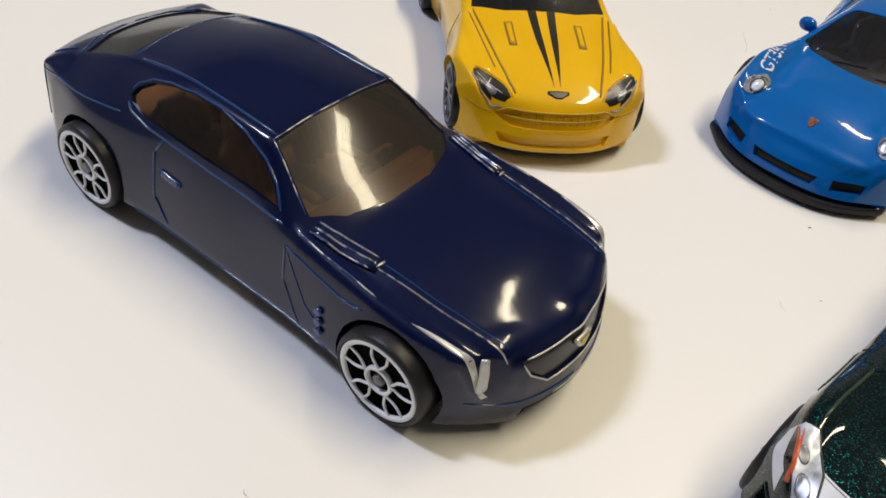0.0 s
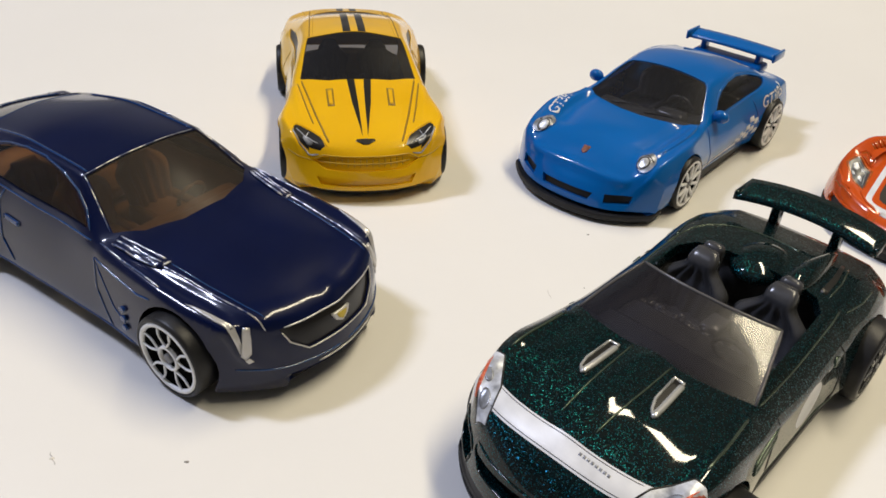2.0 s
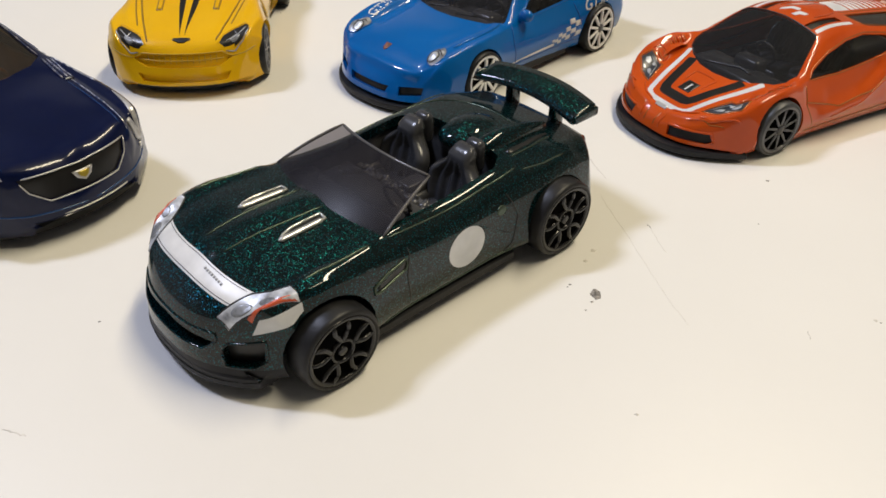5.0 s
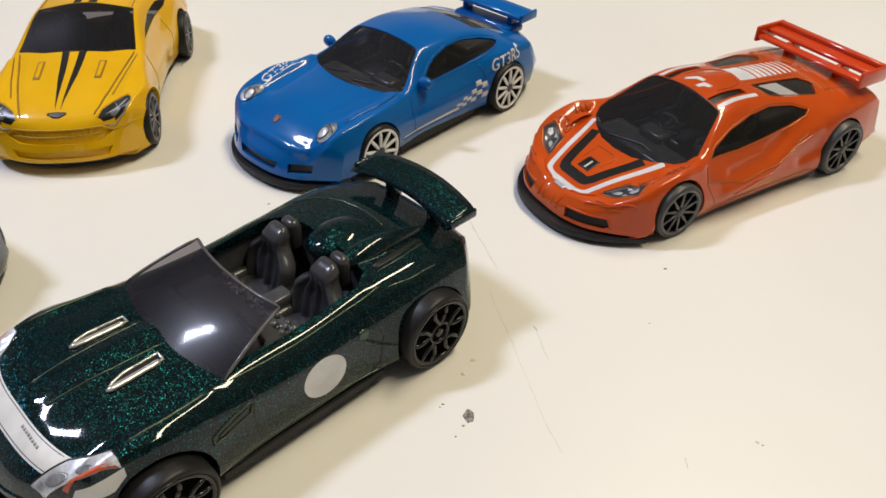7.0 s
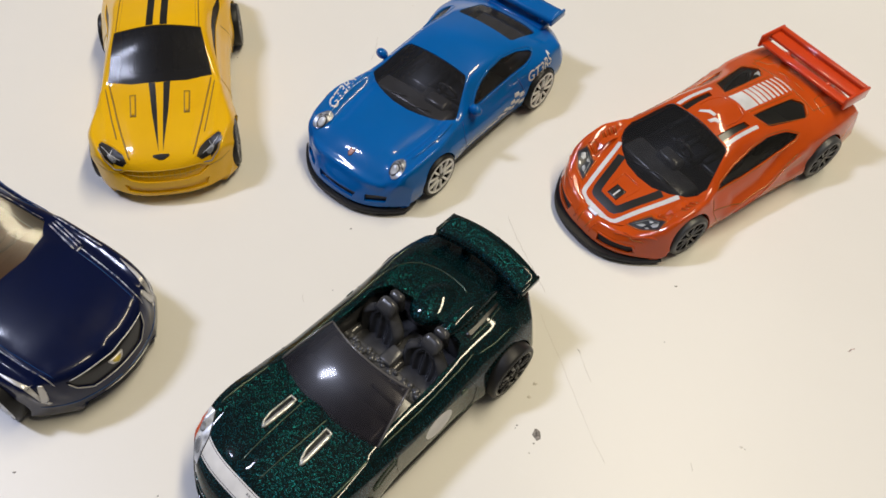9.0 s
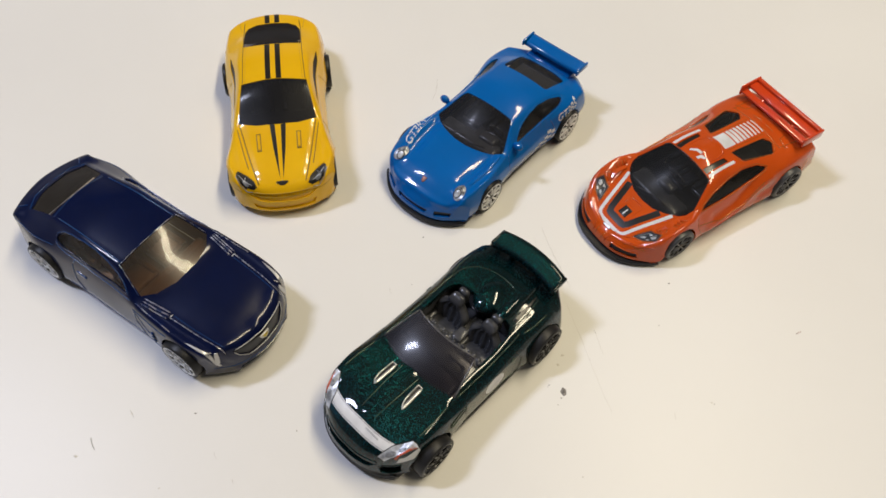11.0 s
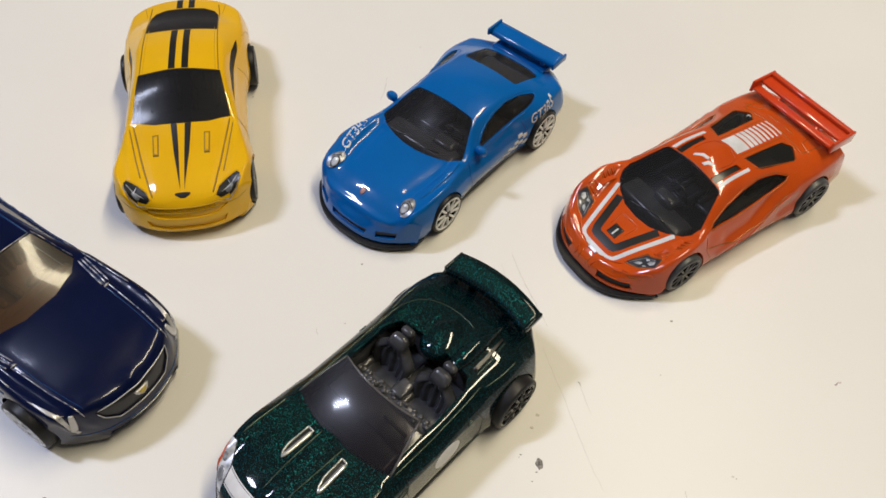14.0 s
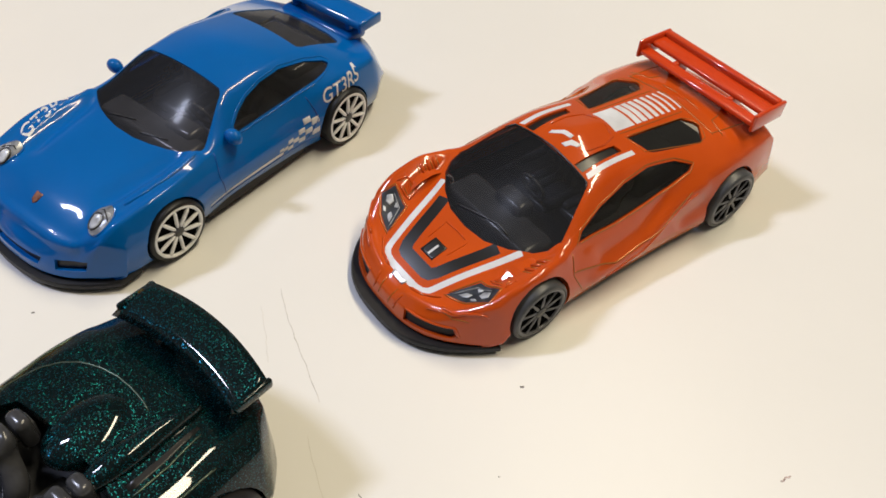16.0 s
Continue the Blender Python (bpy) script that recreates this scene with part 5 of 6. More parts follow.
# ---------------------------------------------------------------- orange race car
def orange_racer():
    car = toy("toy_race_car", 0.13755, 0.11455, -150.4, "orange toy race car with striped bonnet and tall rear wing")
    s = Shell(
        top=[(-36, 7), (-35.4, 12), (-33, 14), (-28, 15), (-18, 16.4), (-6, 17.7), (3, 18.6), (7.6, 18.0), (15, 14.2), (22.6, 10.0), (29, 8.2), (34, 6.2), (37, 4.4), (37.8, 2.4)],
        rail_z=[(-36, 7), (-33, 13), (-28, 14), (-18, 15.2), (-6, 16.5), (3, 17.4), (7, 16.8), (15.5, 11.6), (22, 9.9), (29, 8.0), (34, 6), (37.8, 2.4)],
        rail_y=[(-36, 11.5), (-28, 10.8), (-18, 9.9), (-6, 9.0), (3, 9.1), (7, 9.4), (15.5, 12), (22, 11.2), (29, 10), (37.8, 9.5)],
        belt_z=[(-36, 7), (-33, 11.6), (-26, 12.8), (-19, 12.8), (-10, 11.4), (4, 10.8), (13, 10.8), (20, 12.0), (24, 11.4), (27.2, 9.4), (37.8, 2.4)],
        belt_y=[(-36, 13.4), (-28, 14.2), (-20, 14.8), (-6, 13.2), (8, 13.2), (21, 14.7), (29, 14.2), (37.8, 13.5)],
        wide=[(-36, 14.5), (-28, 15.8), (-20, 16.7), (-6, 16.1), (8, 16.0), (21, 16.7), (29, 16.3), (37.8, 15.2)],
        low=[(-36, 5), (-32, 3), (-15, 1.3), (15, 1.2), (37.8, 1.7)], mid=4.4, nose_bow=9.5, tail_bow=2.0, nose_from=14, tail_from=-25, power=2.8)
    s.swell("top", [(26, 12.4), (21, 13.2), (16, 13.2)], 1.6, 0.5)
    s.swell("top", [(25, 9.6), (21, 10.6), (17.5, 12.0)], 0.9, -0.3)
    s.swell("top", [(33.4, 9.4), (34.6, 6.6), (35.4, 3.0)], 0.8, 0.45)
    s.swell("top", [(2.2, 0), (-1.5, 0)], 2.6, 0.6, mirror=False)
    s.swell("top", [(-5, 0), (-20, 0)], 2.6, 0.3, mirror=False)
    s.swell("side", [(10, 5.0), (0, 6.0), (-8, 9.4), (-14, 11.2)], 1.1, 0.5)
    s.swell("side", [(8, 8.2), (0, 8.8), (-6, 11.0)], 1.2, -0.4)
    s.swell("side", [(-10, 6.4), (-14, 7.4)], 1.5, -0.7)
    up = lambda c, n: n.z > 0.1 and c.z > 5.2
    arches(s, 21.3, -21.3, 5.75, 5.2, 6.3)
    for poly in ([(7.3, -7.6), (7.3, 7.6), (7.7, 8.3), (8.8, 9.0), (15, 11.9), (15, -11.9), (8.8, -9.0), (7.7, -8.3)], [(15, -11.7), (15, 11.7), (17.0, 11.5), (18.8, 10.4), (21.0, 7.6), (22.6, 4), (23.0, 0), (22.6, -4), (21.0, -7.6), (18.8, -10.4), (17.0, -11.5)]):
        s.cut("windscreen", "top", poly, up)
    s.both("engine_window", "top", [(-4.8, 4.2), (-6.2, 8.0), (-6.8, 8.3), (-16.4, 9.9), (-17.6, 9.6), (-19.6, 7.0), (-19.4, 6.2), (-17.8, 4.6), (-17.2, 4.4)], up)
    s.both("roof_window", "top", [(6.9, 4.6), (6.9, 6.4), (-1.6, 6.2), (-1.2, 4.8)], up)
    s.both("side_window", "side", [(12.6, 11.6), (11.4, 12.8), (7, 14.6), (1.5, 15.8), (-4, 15.9), (-10, 15.0), (-12.9, 14.0), (-12, 13.4), (-6, 12.0), (5, 11.4)], lambda c, n: abs(c.y) > 7 and abs(n.y) > 0.3)
    s.both("headlight", "top", [(31.8, 7.3), (30.8, 10.4), (29.0, 13.0), (26.8, 12.6), (27.2, 9.2)], up)
    for k in (1, -1):
        s.cut("white_stripe", "top", [(6.6, k * 6.85), (6.9, k * 7.75), (-3.4, k * 7.5), (-3.4, k * 6.65)], up)
    ribbon(s, "white_stripe", [(19.9, -9.3), (32.6, -5.3), (33.4, -4.9), (33.9, -4.1), (34.1, -3.0), (34.1, 3.0), (33.9, 4.1), (33.4, 4.9), (32.6, 5.3), (19.9, 9.3)], 0.5, up)
    ribbon(s, "black_stripe", [(21.9, -6.4), (30.6, -3.6), (31.5, -3.0), (31.7, -2.4), (31.7, 2.4), (31.5, 3.0), (30.6, 3.6), (21.9, 6.4)], 0.95, up)
    s.cut("white_stripe", "top", [(-3.8, -2.6), (-3.8, 2.6), (-8.4, 2.6), (-8.4, -2.6)], up)
    for k in range(8):
        x0 = -8.9 - 1.55 * k
        s.cut("white_stripe", "top", [(x0, -2.6), (x0, 2.6), (x0 - 1.2 + 0.11 * k, 2.6), (x0 - 1.2 + 0.11 * k, -2.6)], up)
    s.both("nose_intake", "end", [(4.4, 4.5), (11.4, 4.9), (12.0, 3.6), (11.4, 3.1), (4.8, 2.9)], lambda c, n: c.x > 22 and n.x > 0.05)
    tree = s.tree()
    s.emit("body", ORANGE, car, ["skin"], walls={"windscreen": 0.4, "engine_window": 0.5, "side_window": 0.5, "roof_window": 0.5, "arch": 4.5, "nose_intake": 0.6})
    s.emit("windscreen", SMOKE_DARK, car, ["windscreen"], 0.05, "dark smoked windscreen", even=60)
    s.emit("engine_window", SMOKE_DARK, car, ["engine_window"], 0.3, "dark smoked engine cover window", each=True)
    s.emit("roof_window", BLACK_PRINT, car, ["roof_window"], 0.4, "black roof intake", each=True)
    s.emit("side_window", SMOKE_DARK, car, ["side_window"], 0.3, "dark smoked side window", each=True)
    s.emit("headlight", HEADLIGHT_DARK, car, ["headlight"], 0.0, "dark printed headlight", each=True)
    s.emit("stripe", WHITE_PRINT, car, ["white_stripe"], 0, "white printed stripe", each=True)
    s.emit("stripe", BLACK_PRINT, car, ["black_stripe"], 0, "black printed stripe", each=True)
    s.emit("nose_intake", BASE, car, ["nose_intake"], 0.5, "recessed nose intake", each=True)
    patch_on("number_panel", car, tree, "top", [(27.2, -1.4), (27.2, 1.4), (30.0, 1.4), (30.0, -1.4)], BLACK_PRINT, lift=0.05, mirror=False, label="black number panel")
    word_on("number", "1", tree, "top", (29.6, -0.55), 1.8, 90, WHITE_PRINT, car, label="white number one")
    patch_on("roof_mark", car, tree, "top", [(5.6, -2.6), (4.9, -2.7), (3.6, -1.2), (3.5, 0.6), (4.2, 0.7), (4.4, -0.9)], WHITE_PRINT, mirror=False, label="white printed roof mark")
    patch_on("roof_mark", car, tree, "top", [(5.8, 0.4), (4.2, 1.0), (3.7, 2.6), (4.5, 2.5), (5.0, 1.6), (5.8, 1.3)], WHITE_PRINT, mirror=False)
    for lens in ([(30.6, 8.6), (29.6, 9.2), (29.3, 10.0), (30.0, 9.9), (30.4, 9.3)], [(28.9, 10.9), (28.1, 11.0), (27.7, 11.9), (28.5, 12.3), (29.1, 11.7)], [(30.0, 10.4), (29.6, 11.0), (29.8, 11.4), (30.2, 10.8)], [(28.2, 9.8), (27.7, 10.2), (27.9, 10.7), (28.5, 10.3)]):
        patch_on("lamp_lens", car, tree, "top", lens, LAMP_PALE, lift=0.07)
    line_on("lamp_lens", car, tree, "top", [(31.2, 7.9), (28.0, 9.6), (27.3, 12.4)], 0.1, LAMP_GREY, sink=-0.05)
    line_on("lamp_rim", car, tree, "top", [(32.0, 7.1), (31.0, 10.5), (29.1, 13.2), (26.6, 12.8), (27.0, 9.0), (32.0, 7.1)], 0.13, RUST)
    line_on("roof_scoop", car, tree, "top", [(3.8, 3.9), (0.5, 4.1), (-2.4, 3.3), (-3.4, 0)], 0.2, ORANGE)
    line_on("bonnet_seam", car, tree, "top", [(24.4, -2.6), (24.2, 0), (24.4, 2.6)], 0.16, ORANGE, mirror=False)
    line_on("bonnet_seam", car, tree, "top", [(24.4, 2.6), (28.6, 2.2)], 0.12, ORANGE)
    line_on("nose_ridge", car, tree, "top", [(32.5, 7.2), (34.2, 4.8), (34.8, 2)], 0.25, ORANGE)
    line_on("nose_ridge", car, tree, "top", [(29.6, 14.2), (33.2, 10.6), (35.4, 6.5)], 0.22, ORANGE)
    for k in range(3):
        line_on("wing_louvre", car, tree, "top", [(21.8 - 1.2 * k, 12.0), (21.6 - 1.2 * k, 13.0), (21.3 - 1.2 * k, 13.9)], 0.3, ORANGE, sink=-0.06)
    for k in range(4):
        line_on("louvre_groove", car, tree, "top", [(22.4 - 1.2 * k, 11.9), (22.2 - 1.2 * k, 13.0), (21.9 - 1.2 * k, 14.0)], 0.12, RUST)
    line_on("lamp_cover", car, tree, "top", [(26.2, 13.0), (24.4, 12.8), (24.0, 10.6), (26.0, 10.0), (26.2, 13.0)], 0.2, ORANGE)
    line_on("lamp_cover", car, tree, "top", [(25.8, 12.6), (24.7, 12.4), (24.5, 10.9), (25.7, 10.5), (25.8, 12.6)], 0.1, RUST)
    line_on("nose_strip", car, tree, "top", [(33.8, 8.6), (33.0, 10.6), (31.0, 12.8)], 0.26, ORANGE)
    line_on("nose_strip", car, tree, "top", [(34.2, 8.7), (33.4, 10.8), (31.4, 13.1)], 0.12, RUST)
    line_on("intake_lip", car, tree, "end", [(4.2, 4.7), (8, 4.95), (11.6, 5.1), (12.3, 3.6), (11.5, 2.9)], 0.2, ORANGE)
    line_on("nose_crease", car, tree, "end", [(2.8, 5.6), (2.4, 4.2), (2.6, 2.8)], 0.2, ORANGE)
    line_on("nose_crease", car, tree, "end", [(1.4, 5.4), (1.2, 4.2), (1.2, 2.8)], 0.12, RUST)
    line_on("wing_seam", car, tree, "top", [(25.6, 10.4), (24.6, 12), (24.4, 14)], 0.14, ORANGE)
    line_on("door_seam", car, tree, "side", [(14.2, 11.0), (14.6, 8), (12, 3.2)], 0.12, RUST)
    line_on("door_seam", car, tree, "side", [(14.5, 8.4), (6, 6.2), (-4, 7.4), (-12, 11.2)], 0.14, RUST)
    line_on("window_frame", car, tree, "side", [(12.9, 11.5), (11.5, 13.1), (7, 14.9), (1.5, 16.1), (-4, 16.2), (-10, 15.3), (-13.3, 14.1), (-12, 13.2), (-6, 11.8), (5, 11.2), (12.9, 11.5)], 0.11, RUST)
    line_on("window_frame", car, tree, "top", [(-4.6, 4.0), (-5.5, 7.7), (-16.7, 9.9), (-18.5, 9.4), (-19.7, 7.4), (-19.2, 5.3), (-17.8, 4.5), (-4.6, 4.0)], 0.09, RUST)
    line_on("deck_seam", car, tree, "top", [(-4.2, 3.2), (-12, 3.3), (-20, 3.4)], 0.1, RUST)
    line_on("deck_seam", car, tree, "top", [(-23, 4.0), (-23.2, 0)], 0.12, RUST)
    line_on("deck_seam", car, tree, "top", [(-22, 10.4), (-23, 7), (-26, 6.4)], 0.12, RUST)
    line_on("side_scoop", car, tree, "side", [(8, 4.6), (0, 5.6), (-8, 8.8), (-13, 10.6)], 0.24, ORANGE)
    line_on("sill_line", car, tree, "side", [(14, 3.0), (0, 3.1), (-14, 3.4)], 0.14, RUST)
    line_on("tail_seam", car, tree, "top", [(-20.4, 9.6), (-20.6, 0)], 0.12, RUST)
    line_on("tail_seam", car, tree, "top", [(-20.4, 9.2), (-26, 9.6), (-33, 9.8)], 0.12, RUST)
    line_on("screen_edge", car, tree, "top", [(8.6, -9.0), (7.4, -8.0), (7.1, 0), (7.4, 8.0), (8.6, 9.0)], 0.15, BLACK_PRINT, mirror=False)
    line_on("wiper", car, tree, "top", [(21.4, -4.0), (19.6, 3.4), (19.8, 6.5)], 0.18, BLACK_PRINT, mirror=False)
    patch_on("badge", car, tree, "top", [(34.4, -1.5), (34.4, 1.5), (35.1, 1.3), (35.1, -1.3)], SILVER, lift=0.15, mirror=False, label="small silver nose badge")
    # tall rear wing: two blades between end plates on two pylons
    wing = part("rear_wing", joined(slab((-33.2, -12.4, 17.0), (-28.6, 12.4, 17.9), 0.35), slab((-33.4, -12.4, 17.6), (-31.9, 12.4, 18.8), 0.35)), WING_ORANGE, car, "red-orange plastic rear wing blade")
    part("lower_blade", slab((-28.2, -12.3, 16.2), (-25.8, 12.3, 17.0), 0.3), WING_ORANGE, wing)
    for sy in (1, -1):
        part("end_plate", slab((-33.8, sy * 12.6 - 0.4, 15.4), (-25.6, sy * 12.6 + 0.4, 18.7), 0.35), WING_ORANGE, wing)
        part("pylon", slab((-31.5, sy * 6.0 - 0.6, 13.5), (-27.5, sy * 6.0 + 0.6, 17.2), 0.4), WING_ORANGE, wing)
    plate("front_splitter", BASE, car, 39.4, 27, 16.2, 0.7, 1.9, 11.0, 0, (21.3,), "black front splitter", power=2.8)
    plate("chassis", BASE, car, 36, -34, 13.6, 0.9, 3.0, 10, 2, (21.3, -21.3), "dark plastic base plate")
    part("cabin_floor", joined(slab((-19, -10.5, 3.2), (14, 10.5, 7), 1.5), slab((-14, -14.9, 2.4), (14.8, 14.9, 5.4), 0.5)), BASE, car)
    part("dashboard", joined(slab((13, -9.5, 4), (19.5, 9.5, 9.6), 1.2, 3), slab((11.5, -3.0, 8), (15, 3.0, 11.2), 0.9, 3)), SEAT, car)
    rim = [(9.6 + 0.7 * math.cos(a), 2.4 * math.sin(a), 11.2 + 2.1 * math.cos(a)) for a in (2 * math.pi * k / 20 for k in range(21))]
    part("steering_wheel", tube(rim, 0.35, 8), SEAT, car)
    part("engine_block", slab((-18, -8.5, 6), (-6, 8.5, 11.6), 1.5, 3), BASE, car)
    for y in (0, 6, -6):
        bucket_seat(car, 0.5 if y == 0 else -2, y, 5.5, 15.0, SEAT, 2.8)
    for x in (21.3, -21.3):
        for side in (1, -1):
            wheel(car, x, side, (16.5 if x > 0 else 16.9) if side > 0 else 15.5, 5.15 if x > 0 else 5.5, RIM_GREY, 10, ((-0.1, 0.16), (0.1, -0.16)), 0.13, cap=RIM_DARK, tyre=TYRE_GREY)
    return car


# ---------------------------------------------------------------- green roadster
def green_roadster():
    car = toy("toy_roadster", 0.0586, 0.0584, -137.3, "metallic flake dark green open toy roadster with white nose band")
    s = Shell(
        top=[(-34.6, 6.5), (-34.2, 10.5), (-32, 13.2), (-28, 14.4), (-22, 15.6), (-14, 16.0), (-4, 14.9), (4, 14.9), (11, 15.3), (20, 15.4), (26, 14.7), (29.8, 13.4), (32.0, 11.6), (33.4, 9.4), (34.2, 7), (34.5, 4.8), (34.6, 3)],
        rail_z=[(-34.6, 6.5), (-32, 12.5), (-28, 13.9), (-20, 15.1), (-12, 15.1), (0, 14.3), (10, 14.5), (20, 14.5), (26, 13.6), (29.5, 12.1), (32, 9.6), (35.2, 3)],
        rail_y=[(-34.6, 9.6), (-25, 11.2), (-12, 11.1), (0, 11.2), (10, 11.5), (20, 11.4), (28, 10.8), (35.9, 10)],
        belt_z=[(-34.6, 6), (-32, 11.2), (-27, 12.0), (-20, 12.6), (-11, 11.8), (-4, 11.6), (4, 11.7), (12, 12.8), (19, 14.2), (24, 13.4), (26.4, 11.6), (35.9, 3)],
        belt_y=[(-34.6, 11.4), (-28, 13.4), (-20, 14.4), (-6, 14.5), (8, 14.5), (20, 14.0), (28, 12.9), (35.2, 11.4)],
        wide=[(-34.6, 12.8), (-28, 15.6), (-20, 16.6), (-6, 14.7), (6, 14.7), (18, 16.3), (24, 16.8), (28, 16.3), (31, 14.9), (35.2, 12.8)],
        low=[(-34.6, 5), (-31, 3.4), (-15, 3), (15, 3), (26, 3.3), (30, 3.9), (35.9, 4.6)], mid=4.6, nose_bow=9.0, tail_bow=6.5, nose_from=12, tail_from=-15, soft=0)
    s.swell("top", [(25, 12.4), (18, 12.8), (12, 12.4)], 1.0, 0.32)
    s.swell("top", [(-14, 12.8), (-20, 13.4), (-25, 13.0)], 1.2, 0.2)
    s.swell("top", [(13, 0), (26, 0)], 2.1, 0.45, mirror=False)
    up = lambda c, n: n.z > 0.25 and c.z > 8
    arches(s, 20.3, -20.3, 6.5, 5.7)
    s.cut("cockpit", "top", [(9.4, -10.6), (10.8, -5), (10.8, 5), (9.4, 10.6), (-11.5, 10.2), (-14.0, 8.6), (-14.6, 4), (-14.6, -4), (-14.0, -8.6), (-11.5, -10.2)], up)
    bowed = lambda y: 5.4 * (abs(y) / 16) ** 3.0
    s.both("headlight", "top", [(31.0, 8.2), (30.6, 9.8), (27.4, 12.4), (23.4, 13.9), (23.4, 12.2), (27.0, 9.6)], lambda c, n: c.z > 7 and n.z > 0.05)
    edges = [-15.6 + 1.3 * k for k in range(25)]
    for y0, y1 in zip(edges[:-1], edges[1:]):
        s.cut("nose_band", "top", [(27.9 - bowed(y0), y0), (30.5 - bowed(y0), y0), (30.5 - bowed(y1), y1), (27.9 - bowed(y1), y1)], lambda c, n: abs(c.y) < 12.4 and c.z > 8.4 and n.z > 0.02)
    s.both("nose_band", "side", [(28.9, 9.9), (28.0, 11.9), (23.2, 13.0), (23.3, 12.0), (24.8, 10.9)], lambda c, n: abs(c.y) > 11.4 and abs(n.y) > 0.25)
    s.cut("mouth", "end", [(-8.2, 9.3), (-5, 9.1), (5, 9.1), (8.2, 9.3), (8.4, 8.4), (7.0, 7.1), (-7.0, 7.1), (-8.4, 8.4)], lambda c, n: c.x > 22 and n.x > 0.1)
    s.both("side_intake", "end", [(9.2, 7.4), (9.8, 8.2), (12.9, 8.8), (13.1, 6.2), (12.4, 5.5), (9.8, 5.4)], lambda c, n: c.x > 20 and n.x > 0.0)
    s.cut("chin", "end", [(-15, 5.0), (15, 5.0), (15, 1.0), (-15, 1.0)], lambda c, n: c.x > 25.5 and n.x > 0.05)
    s.both("roundel", "side", disc(-2.5, 8.5, 3.3, 3.05, 30), lambda c, n: abs(c.y) > 9 and abs(n.y) > 0.2)
    tree = s.tree()
    s.emit("body", GREEN, car, ["skin"], walls={"arch": 4.5, "cockpit": 1.4, "mouth": 1.5, "side_intake": 1.4})
    s.emit("front_chin", BASE, car, ["chin"], 0.12, "black front chin")
    s.emit("nose_band", WHITE_PRINT, car, ["nose_band"], 0, "white printed nose band")
    s.emit("headlight", LAMP_PALE, car, ["headlight"], -0.03, "pale grey printed headlight", each=True)
    s.emit("mouth", BLACK_PRINT, car, ["mouth"], 1.4, "black radiator opening")
    s.emit("side_intake", BLACK_PRINT, car, ["side_intake"], 1.3, "black corner air intake", each=True)
    s.emit("roundel", WHITE_PRINT, car, ["roundel"], -0.01, "white door roundel", each=True)
    for off in (28.15, 30.25):
        line_on("band_line", car, tree, "top", [(off - bowed(y), y) for y in [-9.5 + k for k in range(20)]], 0.05, BLACK_PRINT, mirror=False)
    patch_on("lamp_flash", car, tree, "top", [(28.6, 11.9), (28.9, 11.4), (24.2, 13.2), (23.6, 13.8)], RED_PRINT, lift=0.1, label="red lamp flash")
    patch_on("lamp_lens", car, tree, "top", disc(28.8, 10.3, 1.3, 0.6, 14, 140), LAMP_GREY, lift=0.08)
    patch_on("lamp_lens", car, tree, "top", disc(26.4, 11.9, 0.9, 0.5, 14, 140), LAMP_GREY, lift=0.08)
    line_on("lamp_edge", car, tree, "top", [(31.0, 8.2), (27.0, 9.6), (23.4, 12.2), (23.3, 13.9)], 0.12, BLACK_PRINT)
    line_on("lamp_edge", car, tree, "top", [(31.0, 8.3), (30.5, 9.9), (27.4, 12.5)], 0.10, BLACK_PRINT)
    for k in range(8):
        patch_on("print_bar", car, tree, "top", [(28.6 - bowed(3.2), 2.2 + 0.5 * k), (28.6 - bowed(3.2), 2.5 + 0.5 * k), (28.9 - bowed(3.2), 2.5 + 0.5 * k), (28.9 - bowed(3.2), 2.2 + 0.5 * k)], LAMP_GREY, lift=0.06, mirror=False, rings=1)
    line_on("mouth_rim", car, tree, "end", [(-8.3, 9.4), (-5, 9.2), (5, 9.2), (8.3, 9.4), (8.6, 8.4), (7.1, 6.9), (-7.1, 6.9), (-8.6, 8.4), (-8.3, 9.4)], 0.2, GREEN, mirror=False)
    line_on("intake_rim", car, tree, "end", [(9.0, 7.4), (9.8, 8.4), (13.0, 9.0), (13.3, 6.1), (12.4, 5.3), (9.7, 5.2), (9.0, 7.4)], 0.18, GREEN)
    # bonnet vents
    for sy in (1, -1):
        slot = [(13.2, sy * 4.3 - 0.6), (17.6, sy * 4.5 - 0.55), (19.2, sy * 4.6 - 0.1), (20.2, sy * 4.6 + 0.6), (18.4, sy * 4.5 + 0.7), (13.2, sy * 4.3 + 0.65)]
        patch_on("vent_hole", car, tree, "top", slot, BLACK_PRINT, lift=0.07, mirror=False)
        rim_pts = laid_on(tree, "top", slot + slot[:2], 1, sink=-0.12)
        part("bonnet_vent", joined(tube(rim_pts, 0.2, 6), tube(laid_on(tree, "top", slot[3:], 1, 0.4, sink=-0.16), 0.42, 8, 0.7)), CHROME, car, "silver-rimmed bonnet vent")
    # creases and ridges drawn in the pale tone of their highlights
    line_on("bonnet_ridge", car, tree, "top", [(11.9, 2.6), (18, 2.5), (23, 2.3), (26.6, 2.12)], 0.13, GREEN_GLINT)
    line_on("wing_crest", car, tree, "top", [(12, 12.2), (18, 12.6), (22.5, 12.6)], 0.2, GREEN_GLINT)
    line_on("sill_edge", car, tree, "top", [(9, 12.1), (0, 12.1), (-11, 11.9), (-15, 11.6)], 0.13, GREEN_GLINT)
